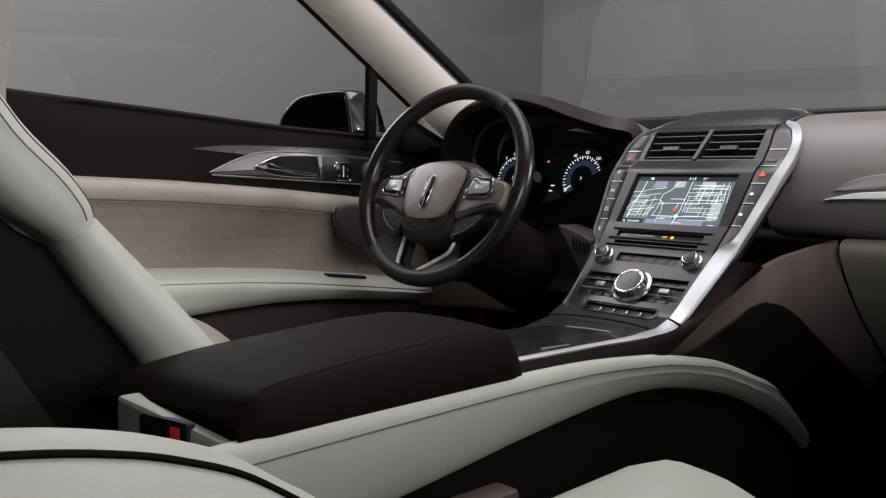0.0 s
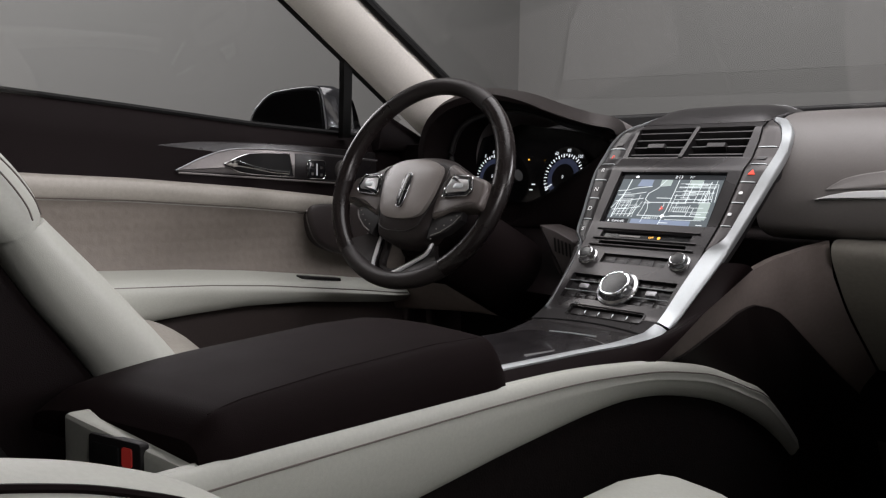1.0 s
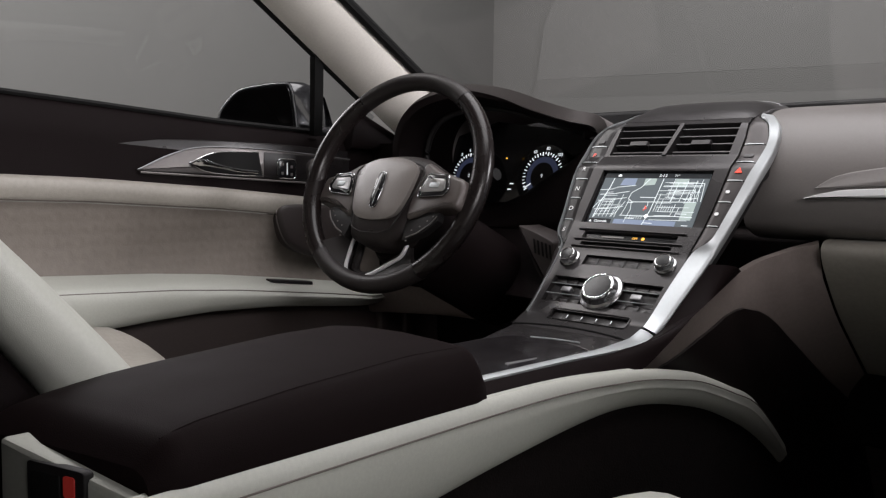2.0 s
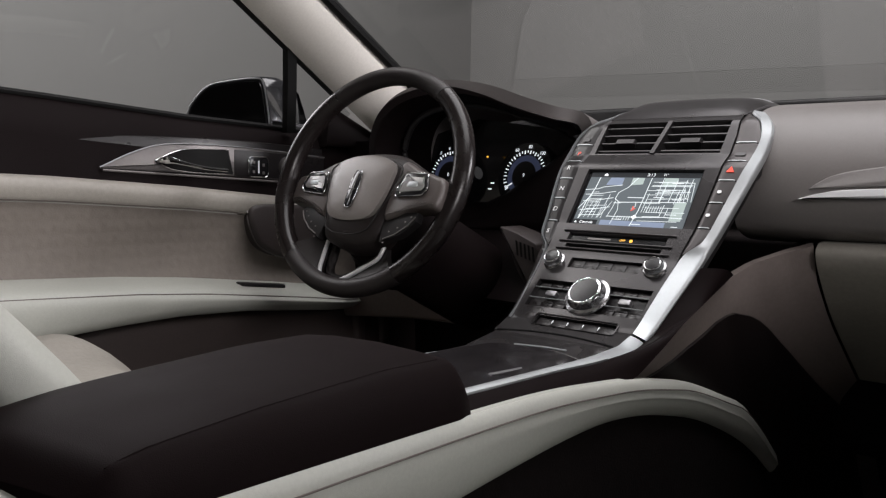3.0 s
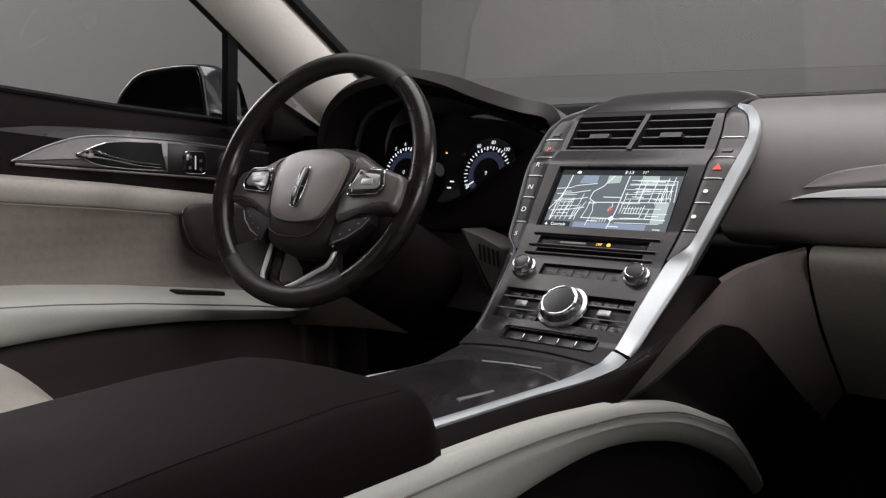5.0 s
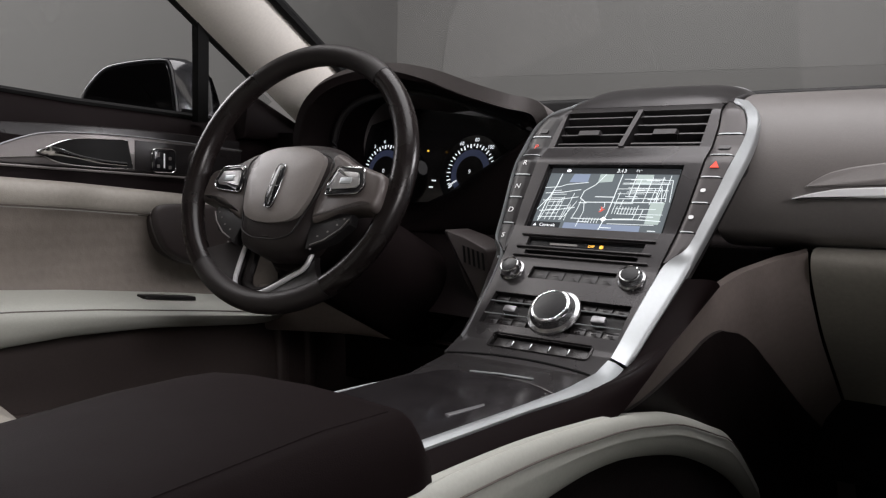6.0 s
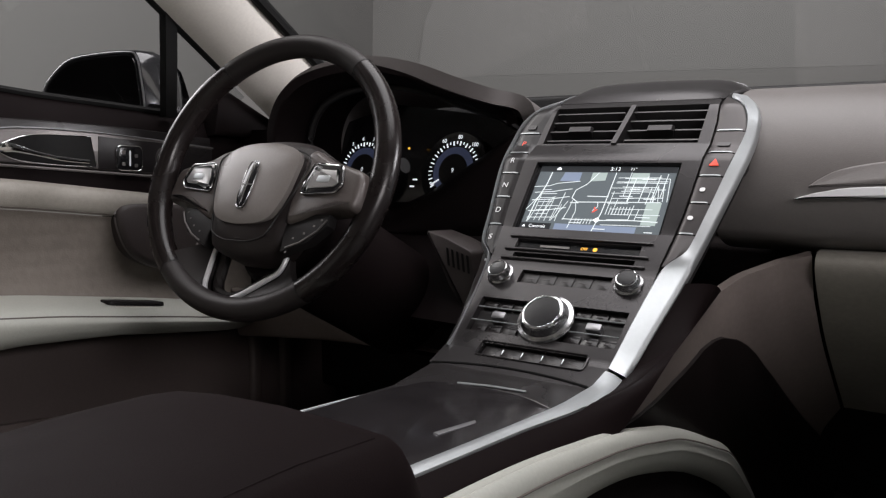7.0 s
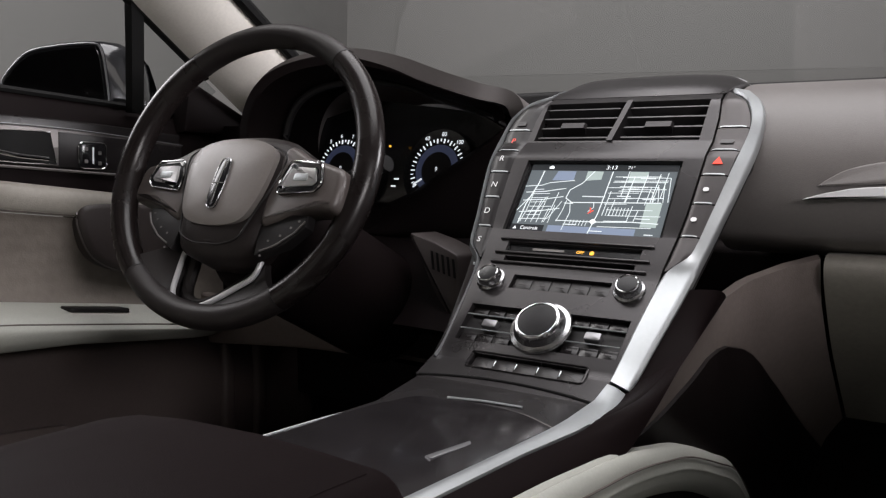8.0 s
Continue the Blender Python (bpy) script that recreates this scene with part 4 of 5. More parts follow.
street([(0.30, 0.18), (0.56, 0.18)], 0.0011)
tagged(part("street_grid", road, LCD_ROAD, touch, "pale street lines"), kind="stuff")
for u, v, w in ((0.43, 0.53, 0.22), (0.66, 0.545, 0.13), (0.83, 0.51, 0.12), (0.32, 0.425, 0.09), (0.72, 0.65, 0.1), (0.78, 0.80, 0.14), (0.36, 0.13, 0.13), (0.82, 0.245, 0.13), (0.55, 0.055, 0.12), (0.90, 0.04, 0.08)):
    patch("map_caption", [(u, v - 0.006), (u + w * 0.7, v - 0.006), (u + w * 0.7, v + 0.006), (u, v + 0.006)], LCD_ROAD, 0.0009, touch)
words("3:13", 0.0078, on_map(0.57, 0.952), WHITE_GLOW, "clock_text", touch)
words("71°", 0.0058, on_map(0.70, 0.952), WHITE_GLOW, "temperature_text", touch)
words("Controls", 0.0062, on_map(0.135, 0.052), WHITE_GLOW, "controls_text", touch)
patch("home_mark", [(0.13, 0.93), (0.165, 0.93), (0.165, 0.957), (0.1475, 0.98), (0.13, 0.957)], WHITE_GLOW, 0.0011, touch)
patch("controls_mark", [(0.02, 0.035), (0.045, 0.035), (0.0325, 0.075)], WHITE_GLOW, 0.0011, touch)
patch("place_mark", [(0.555, 0.14), (0.58, 0.18), (0.555, 0.22), (0.53, 0.18)], WHITE_GLOW, 0.0012, touch)
patch("route_mark", [(0.515, 0.30), (0.525, 0.30), (0.518, 0.37), (0.508, 0.37)], RED_GLOW, 0.0012, touch)
patch("route_mark", [(0.50, 0.29), (0.508, 0.285), (0.54, 0.33), (0.533, 0.34)], RED_GLOW, 0.0012, touch)


def sunk(name, hole, h, mat, label=""):
    q = [(hole[0] - 0.002, hole[2] - 0.002), (hole[1] + 0.002, hole[2] - 0.002), (hole[1] + 0.002, hole[3] + 0.002), (hole[0] - 0.002, hole[3] + 0.002)]
    return part(name, prism(q, lambda u, v, hh: S(u, v, hh), h - 0.004, h), mat, stack, label)


bag = sunk("airbag_display", BAG, -0.004, GLOSS, "black warning display with amber lights")
words("OFF", 0.0050, on_stack(0.0085, 0.3945, -0.0035), AMBER, "warning_text", bag, 0.0001)
part("warning_mark", prism(rounded(0.0195, 0.0245, -0.0025, 0.0025, 0.002), on_stack(0.0, 0.3945, -0.0038), 0, 0.0005), AMBER, bag, "amber light")
part("caption_bar", prism(rounded(-0.048, -0.012, -0.0015, 0.0015, 0.001), on_stack(0.0, 0.3945, -0.0038), 0, 0.0004), SATIN, bag)
part("caption_bar", prism(rounded(-0.030, -0.010, -0.0015, 0.0015, 0.001), on_stack(0.0, 0.3945, -0.0037), 0, 0.0004), SATIN, bag)
sunk("disc_slot", SLOT, -0.011, BLACK)
for s in (0.3850, 0.4040, 0.4175):
    part("fascia_rib", prism(rounded(-0.090, 0.089, -0.0012, 0.0012, 0.0008), on_stack(0, s, -0.001), 0, 0.0035, 0.0008), PANEL, stack)


def key_row(hole, edges, mark, depth=-0.009):
    sunk("key_tray", hole, depth, BLACK)
    for k, (a, b) in enumerate(zip(edges, edges[1:])):
        key = part("push_key", prism(rounded(a + 0.0003, b - 0.0003, hole[2] + 0.0015, hole[3] - 0.0015, 0.0012), lambda u, v, h: S(u, v, h), depth, -0.0035, 0.0004), KEYBLACK, stack)
        if mark == "bars" and k:
            part("key_tick", prism(rounded(a - 0.0005, a + 0.0005, hole[2] + 0.004, hole[3] - 0.008, 0.0003), lambda u, v, h: S(u, v, h), depth, -0.003), WHITE_GLOW, stack)
        if mark == "light":
            part("key_light", prism(rounded((a + b) / 2 - 0.005, (a + b) / 2 + 0.005, (hole[2] + hole[3]) / 2 - 0.0006, (hole[2] + hole[3]) / 2 + 0.0008, 0.0005), lambda u, v, h: S(u, v, h), -0.0036, -0.0032), PANEL, key)


def even(a, b, n):
    return [a + (b - a) * k / n for k in range(n + 1)]


key_row(ROW1, even(ROW1[0] + 0.001, ROW1[1] - 0.001, 5), "light")
key_row(ROW2, even(ROW2[0] + 0.002, ROW2[1] - 0.002, 5), "bars")
part("row_frame", tube([S(u, v, 0.0008) for u, v in rounded(ROW2[0] - 0.002, ROW2[1] + 0.002, ROW2[2] - 0.002, ROW2[3] + 0.002, 0.004)], 0.0008, 5, True), PANEL, stack)
sunk("climate_tray", CLIM, -0.008, BLACK, "black climate control panel")
for a, b in ((CLIM[0] + 0.002, -0.026), (0.030, CLIM[1] - 0.002)):
    for s0, s1 in ((0.4795, 0.4900), (0.5125, 0.5245)):
        for p, q in zip(even(a, b, 3), even(a, b, 3)[1:]):
            key = part("push_key", prism(rounded(p + 0.0007, q - 0.0007, s0, s1, 0.0012), lambda u, v, h: S(u, v, h), -0.009, -0.005, 0.0004), KEYBLACK, stack)
            part("key_light", prism(rounded((p + q) / 2 - 0.0035, (p + q) / 2 + 0.0035, (s0 + s1) / 2 - 0.0006, (s0 + s1) / 2 + 0.0006, 0.0004), lambda u, v, h: S(u, v, h), -0.0051, -0.0047), PANEL, key)
    for s in (0.4915, 0.5105):
        part("chrome_line", tube([S(p, s, -0.001) for p in even(a - 0.002, b + 0.001, 6)], 0.0008, 6), SILVER, stack)
    c = (a + b) / 2
    part("rocker", prism(rounded(c - 0.0085, c + 0.0085, 0.4965, 0.5060, 0.002), lambda u, v, h: S(u, v, h), -0.01, 0.0005, 0.0015), SATINSILVER, stack, "satin rocker switch")


def knob(name, x, s, r, tall, label, top):
    c = S(x, s, -0.004)
    n = (S(x, s, 0.05) - S(x, s, 0)).normalized()
    base = part(name, lathe([(r * 1.30, 0.002), (r * 1.32, 0.0045), (r * 1.27, 0.0065), (r * 1.12, 0.0078), (r * 1.05, 0.0082)], c, n), KNOBMETAL, stack, label)
    s_ = n.orthogonal().normalized()
    w_ = n.cross(s_)
    ribs = [2 * math.pi * k / 140 for k in range(140)]
    rings = []
    for hh, rad, g in ((0.0075, r * 1.10, 0.0), (0.009, r * 1.09, 0.0005), (tall * 0.74, r * 0.97, 0.0005), (tall * 0.80, r * 0.955, 0)):
        rings.append([c + n * hh + (s_ * math.cos(a) + w_ * math.sin(a)) * (rad - (g if i % 2 else 0)) for i, a in enumerate(ribs)])
    part("grip", loft(rings), KNOBMETAL, base, "finely ribbed grip")
    part("bright_ring", lathe([(r * 0.955, tall * 0.79), (r * 0.965, tall * 0.88), (r * 0.93, tall * 0.97), (r * 0.88, tall), (r * 0.82, tall * 0.985), (r * 0.80, tall * 0.93)], c, n), CHROME, base)
    part("cap", lathe([(r * 0.82, tall * 0.8), (r * 0.81, tall * 0.955), (r * 0.6, tall * 0.965), (0, tall * 0.968)], c, n), KNOBCAP, base, "black cap")


knob("tuning_knob", -0.079, 0.443, 0.0125, 0.0165, "small chrome-ringed tuning knob", 0)
knob("volume_knob", 0.0785, 0.441, 0.0125, 0.0165, "small chrome-ringed volume knob", 0)
knob("main_dial", 0.004, 0.500, 0.0248, 0.018, "large chrome-ringed dial with a black cap", 1)

# ---- console between the seats ----
console = thing("centre_console", "dark centre console with cream side rail and padded armrest", "centre console")
part("deck", face_plate([], 0.585, 0.955, lambda s: 0.095, 0.02, 0.0), DECK, console, "satin dark console deck")
lid_poly = [(p.x, p.y) for p in spline([(-0.086, 0.905, 0), (-0.084, 0.70, 0), (-0.076, 0.655, 0), (-0.062, 0.636, 0), (-0.03, 0.629, 0), (0.03, 0.628, 0), (0.070, 0.640, 0), (0.087, 0.655, 0), (0.088, 0.70, 0), (0.083, 0.905, 0)], 40)]
part("deck_joint", tube([S(x, 0.585 - 0.010 * (1 - (x / 0.095) ** 2), 0.0004) for x in [-0.095 + 0.19 * k / 20 for k in range(21)]], 0.0014, 6), RUBBER, console, "dark joint between fascia and deck")
lid = part("storage_lid", prism(lid_poly, lambda u, v, h: S(u, v, h), 0, 0.0035, 0.0015), LIDGLOSS, console, "dark sliding storage lid")
part("lid_line", tube([S(u, v, 0.001) for u, v in inset(lid_poly, -0.0025)], 0.0008, 5), SATIN, console)
part("finger_grip", prism([(0.052, 0.694), (0.058, 0.697), (0.049, 0.775), (0.042, 0.772)], lambda u, v, h: S(u, v, h), 0.003, 0.0058, 0.0006), SATINSILVER, lid, "slim satin finger grip")
part("chrome_line", tube([S(u, v, 0.001) for u, v in ((-0.036, 0.6235), (0.0, 0.6175), (0.038, 0.6155))], 0.0013, 6), SILVER, console)
# lower silver trims: swing from the stack on to the console's edge
for sg in (1,):
    def rim(u, v, sg=sg):
        s = 0.556 + 0.40 * v
        x0 = lerp([(0.556, 0.094), (0.60, 0.095), (0.68, 0.099), (0.75, 0.098), (0.96, 0.092)], s)
        x1 = lerp([(0.556, 0.112), (0.63, 0.118), (0.68, 0.118), (0.75, 0.112), (0.96, 0.106)], s)
        return S(sg * (x0 + (x1 - x0) * u), s, 0.0022 + 0.0138 * min(1, v * 4) - 0.010 * u * max(0, 1 - v * 4) + 0.002 * math.sin(math.pi * u))
    part("rim_trim", slab(rim, 6, 40, 0.006, (0, 0, -1)), SILVER, console, "satin aluminium rim")
left_rim = spline([(-0.112, 1.296, 0.768), (-0.109, 1.262, 0.715), (-0.103, 1.228, 0.680), (-0.097, 1.17, 0.657), (-0.095, 1.10, 0.650), (-0.095, 1.0, 0.652), (-0.095, 0.78, 0.655)], 40)
part("rim_trim", tube(left_rim, 0.0013, 8), SILVER, console, "thin satin aluminium rim")
part("rim_wall", slab(lambda u, v: left_rim[int(round(v * 40))] + Vector((-0.004 - 0.02 * u, -0.004, -0.002 - 0.10 * u)), 4, 40, 0.008, (1, 0, 0)), BROWN, console, "dark brown leather flank")
for sg in (1,):
    def flank(u, v, sg=sg):
        s = 0.425 + 0.52 * v
        a = S(sg * (lerp(OUTER, s) if s < 0.56 else lerp([(0.56, 0.115), (0.63, 0.119), (0.68, 0.119), (0.75, 0.113), (0.96, 0.107)], s)), s, -0.010 + 0.024 * min(1, max(0, (s - 0.54) * 10)))
        y = lerp([(0, 1.352), (0.12, 1.30), (0.3, 1.22), (0.5, 1.12), (0.75, 0.90), (1.0, 0.66)], v)
        z = lerp([(0, 0.748), (0.12, 0.728), (0.3, 0.698), (0.45, 0.662), (0.52, 0.646), (0.6, 0.640), (1.0, 0.640)], v)
        b = Vector((sg * lerp([(0, 0.153), (0.4, 0.150), (0.55, 0.146), (1, 0.146)], v), y, z))
        p = a.lerp(b, u)
        p.x += sg * lerp([(0, 0.010), (0.3, 0.008), (0.5, 0.002)], v) * math.sin(math.pi * u)
        p.z += 0.004 * math.sin(math.pi * u)
        return p
    part("flank", slab(flank, 10, 40, 0.012, (-sg, 0, -0.4)), ARM, console, "dark brown leather flank")
RAIL_TOP = [(0.40, 0.656), (0.6, 0.660), (0.9, 0.662), (1.05, 0.653), (1.12, 0.645), (1.175, 0.635), (1.24, 0.621), (1.337, 0.588), (1.42, 0.553), (1.545, 0.455), (1.62, 0.38)]
RAIL_LOW = [(0.40, 0.546), (0.68, 0.577), (0.85, 0.598), (1.0, 0.611), (1.10, 0.608), (1.2, 0.590), (1.3, 0.561), (1.43, 0.503), (1.545, 0.425), (1.62, 0.35)]
RAIL_TOP = [(p.y, p.z + 0.003) for p in spline([(0, y, z) for y, z in RAIL_TOP], 60)]
RAIL_LOW = [(p.y, p.z) for p in spline([(0, y, z) for y, z in RAIL_LOW], 60)]
for sg in (1, -1):
    def rail(u, v, sg=sg):
        y = 0.46 + 1.07 * v
        t, b = lerp(RAIL_TOP, y), lerp(RAIL_LOW, y)
        sec = spline([(0.138, y, t - 0.022), (0.143, y, t - 0.007), (0.150, y, t - 0.001), (0.1565, y, t - 0.008), (0.159, y, t - 0.022), (0.159, y, (t + b) / 2), (0.155, y, b + 0.006), (0.146, y, b - 0.002), (0.13, y, b - 0.002)], 24)
        p = sec[int(round(u * 24))]
        return Vector((sg * p.x, p.y, p.z - (0.06 if sg < 0 else 0)))
    rl = part("side_rail", slab(rail, 24, 60, 0.008, (-sg, 0, 0)), CREAM, console, "arched cream leather side rail with a stitched seam")
    part("seam", tube([(sg * 0.1590, 0.46 + 1.03 * k / 50, lerp(RAIL_TOP, 0.46 + 1.03 * k / 50) - (0.0185 if sg > 0 else 0.0785) + 0.010 * (k / 50)) for k in range(51)], 0.0009, 5), THREAD, rl)
under = [(0.58, 0.28)] + [(y, z + 0.004) for y, z in RAIL_LOW if y > 0.58] + [(1.62, 0.28)]
part("base_side", prism(under, lambda u, v, h: Vector((0.128 + h, u, v)), 0, 0.018), CARPET, console, "black carpet below the side rail")
part("console_base", box(-0.125, 0.125, 0.56, 1.62, 0.28, 0.60, 0.01), CARPET, console, "black carpeted console base")
def on_rear(u, v, h):
    return Vector((u, 0.447 + 0.30 * (u - 0.02) - h, v))


rear = part("rear_face", prism(round_poly([(0.012, 0.35), (0.150, 0.35), (0.151, 0.656), (0.014, 0.680)], 0.006), on_rear, -0.02, 0.0, 0.004), CREAM, console, "cream rear face of the console")
socket = part("socket_panel", prism(rounded(0.047, 0.102, 0.630, 0.669, 0.003), on_rear, -0.004, 0.003, 0.001), BLACK, rear, "black socket panel")
part("red_lamp", prism(rounded(0.084, 0.094, 0.649, 0.664, 0.002), on_rear, 0.002, 0.004), DIM_RED, socket, "dim red lamp")
part("socket_flap", prism(rounded(0.052, 0.080, 0.636, 0.663, 0.002), on_rear, 0.002, 0.0042, 0.001), RUBBER, socket)


def arm_ring(k):
    y = 0.460 + 0.370 * k
    e = math.sin(max(0.0, min(1.0, k * 12, (1 - k) * 16)) * math.pi / 2)
    top = lerp([(0, 0.690), (0.15, 0.700), (0.4, 0.709), (0.75, 0.717), (1, 0.716)], k)
    low, c, w = 0.652, 0.014, 0.138
    pts = []
    for a, b in ((1.0, 0.0), (1.0, 0.32), (0.985, 0.58), (0.955, 0.77), (0.915, 0.895), (0.88, 0.945), (0.855, 0.958), (0.6, 0.985), (0.25, 1.0), (-0.2, 0.965), (-0.55, 0.89), (-0.8, 0.77), (-0.93, 0.62), (-0.985, 0.45), (-1.0, 0.3), (-1.0, 0.0)):
        if a < 0:
            w = c + lerp([(0, 0.050), (0.3, 0.085), (1, 0.112)], k)
        x = c + w * a * (0.955 + 0.045 * e)
        pts.append(Vector((x, y + 0.26 * (x - 0.02) * (1 - k) ** 2, low + (top - low) * b * (0.62 + 0.38 * e))))
    return pts


arm = part("armrest_lid", loft([arm_ring((1 - math.cos(math.pi * i / 40)) / 2) for i in range(41)]), ARM, console, "dark brown leather armrest lid", 50)
part("seam", tube([arm_ring(0.06 + 0.86 * k / 20)[6] for k in range(21)], 0.0006, 5), ARM, arm)



# ---- steering wheel ----
wheel = thing("steering_wheel", "dark leather steering wheel with satin spokes and hub buttons", "steering wheel")
WC = Vector((-0.372, 1.179, 0.868))
LEAN = radians(25.7)
WU = Vector((0, math.sin(LEAN), math.cos(LEAN)))
WX = Vector((1, 0, 0))
WN = WX.cross(WU)


def W(u, v, h=0.0):
    """A point on the wheel: u to the right, v up, h towards the driver."""
    return WC + WX * u + WU * v + WN * h


# the rim stands a little turned against the hub's own plane
RC = Vector((-0.3758, 1.1876, 0.8653))
TURN = Matrix.Rotation(0.112, 3, "Z")
RX = TURN @ Vector((1, 0, 0))
RU = TURN @ Vector((0, math.sin(0.3577), math.cos(0.3577)))
RN = RX.cross(RU)
RR = 0.1783


def R_(u, v, h=0.0):
    """A point in the rim's plane: u to the right, v up, h towards the driver."""
    return RC + RX * u + RU * v + RN * h


def rim_ring(a, grow=0.0):
    c, s = math.cos(a), math.sin(a)
    fat = 0.0150 + 0.0012 * abs(c) ** 3 + grow
    return [R_((RR + fat * math.cos(b)) * c, (RR + fat * math.cos(b)) * s, fat * 1.05 * math.sin(b)) for b in (2 * math.pi * j / 18 for j in range(18))]


SEAMS = (51, 126, 229, 304)
for a0, a1, mt, lab in ((51, 126, RIM, "leather-wrapped rim"), (126, 229, RIMWOOD, "dark glossy wood rim section"), (229, 304, RIM, "leather-wrapped rim"), (304, 411, RIMWOOD, "dark glossy wood rim section")):
    n = round((a1 - a0) / 3)
    part("rim", loft([rim_ring(radians(a0 + (a1 - a0) * k / n)) for k in range(n + 1)]), mt, wheel, lab, 60)
for deg in SEAMS:
    part("rim_seam", loft([rim_ring(radians(deg) + da, 0.0004) for da in (-0.004, 0.004)]), BLACK, wheel)


def closed_outline(pts, n):
    """A smooth closed outline through pts."""
    m = len(pts)
    full = spline([(*pts[k % m], 0) for k in range(-2, m + 3)], (m + 4) * n)
    return [(p.x, p.y) for p in full[2 * n:(m + 2) * n]]


def dome(poly, mid, put, h0, h1, base, steps=9):
    rings = [[put(u, v, base) for u, v in poly]]
    for k in range(steps + 1):
        f = (k / steps)
        q = [(mid[0] + (u - mid[0]) * (1 - f * 0.9), mid[1] + (v - mid[1]) * (1 - f * 0.9)) for u, v in poly]
        rings.append([put(u, v, h0 + (h1 - h0) * math.sin(f * math.pi / 2) ** 0.6) for u, v in q])
    return loft(rings)


def H(u, v, h=0.0):
    """A point on the hub, which sits back inside the rim."""
    return W(u, v, h - 0.016)


half = [(0.0, 0.047), (0.045, 0.044), (0.082, 0.033), (0.097, 0.010), (0.089, -0.030), (0.074, -0.065), (0.060, -0.098), (0.030, -0.112)]
hub = closed_outline(half + [(0.0, -0.114)] + [(-u, v) for u, v in half[:0:-1]], 6)
part("hub", dome(hub, (0, -0.04), H, 0.004, 0.027, -0.03), BROWN, wheel, "dark brown padded hub", 60)
half = [(0.0, 0.034), (0.035, 0.031), (0.062, 0.020), (0.068, -0.004), (0.060, -0.045), (0.043, -0.070)]
shield = closed_outline(half + [(0.0, -0.077)] + [(-u, v) for u, v in half[:0:-1]], 6)
pad_ = part("hub_pad", dome(shield, (0, -0.025), H, 0.0255, 0.0315, 0.01), HUBPAD, wheel, "lighter raised centre pad", 60)
part("hub_seam", tube([H(u, v, 0.0205) for u, v in inset(hub, 0.016)], 0.0012, 5, True), BLACK, wheel)
def badge_outline(k):
    c, d = math.cos(2 * math.pi * k / 32), math.sin(2 * math.pi * k / 32)
    return math.copysign(0.0100 * abs(c) ** 0.55, c), -0.027 + math.copysign(0.0315 * abs(d) ** 0.75, d)


badge = part("badge", prism([badge_outline(k) for k in range(32)], H, 0.020, 0.0328, 0.001), GLOSS, wheel, "chrome-framed upright oblong badge")
part("badge_rim", tube([H(*badge_outline(k), 0.0325) for k in range(32)], 0.0009, 6, True), KNOBMETAL, badge)
part("badge_bar", tube([H(0, v, 0.0332) for v in even(-0.055, 0.001, 4)], 0.0007, 6), CHROME, badge)
part("badge_bar", tube([H(u, -0.027, 0.0332) for u in even(-0.010, 0.010, 4)], 0.0007, 6), CHROME, badge)
part("airbag_mark", prism(rounded(-0.006, 0.006, -0.095, -0.086, 0.003), H, 0.012, 0.0190, 0.001), BROWN, wheel)
for sg in (1, -1):
    arm_p = closed_outline([(sg * u, v) for u, v in ((0.070, 0.026), (0.11, 0.016), (0.145, 0.007), (0.165, -0.002), (0.168, -0.030), (0.164, -0.046), (0.145, -0.046), (0.115, -0.050), (0.085, -0.064), (0.066, -0.060))], 4)
    part("side_spoke", prism(arm_p, H, -0.014, 0.017, 0.008, 4), SPOKE, wheel, "brown side spoke", 60)
    pod = round_poly([(sg * u, v) for u, v in ((0.090, 0.0085), (0.136, 0.006), (0.1445, -0.018), (0.136, -0.0285), (0.082, -0.0325), (0.083, -0.013))], 0.005)
    pad = part("button_pod", prism(pod, H, 0.010, 0.0200, 0.002), GLOSS, wheel, "black button pod with a chrome rim")
    part("pod_rim", tube([H(u, v, 0.0198) for u, v in pod], 0.0010, 6, True), CHROME, pad)
    part("pod_pad", prism(inset(pod, 0.0072), H, 0.018, 0.0216, 0.0012), SATINPAD, pad, "satin cursor pad")
    part("pod_key", prism(rounded(sg * 0.113 - 0.010, sg * 0.113 + 0.010, -0.017, -0.008, 0.002), H, 0.0205, 0.0224, 0.0006), SILVER, pad)
    low = [(sg * u, v) for u, v in ((0.062, -0.062), (0.105, -0.052), (0.130, -0.052), (0.132, -0.066), (0.110, -0.088), (0.070, -0.104))]
    cl = part("switch_pad", prism(low, H, -0.004, 0.010, 0.003), BLACK, wheel, "dark switch pad with small marks")
    part("switch_line", tube([H(sg * u, v, 0.0108) for u, v in ((0.078, -0.098), (0.098, -0.090), (0.120, -0.074), (0.130, -0.060))], 0.0012, 6), SATIN, cl)
    for u, v in ((0.085, -0.085), (0.100, -0.078), (0.112, -0.068), (0.121, -0.060), (0.080, -0.103)):
        part("switch_mark", prism(rounded(sg * u - 0.0016, sg * u + 0.0016, v - 0.0012, v + 0.0012, 0.0008), H, 0.0095, 0.0104), SATIN, cl)
LEGS = [(-0.058, -0.088), (-0.0625, -0.106), (-0.0632, -0.131), (-0.062, -0.150), (-0.053, -0.164), (-0.030, -0.1685), (-0.003, -0.160), (0.032, -0.138), (0.050, -0.1246), (0.056, -0.105)]
vee = spline([R_(u, v, -0.012 + 0.070 * max(0.0, -0.10 - v)) for u, v in LEGS], 60)
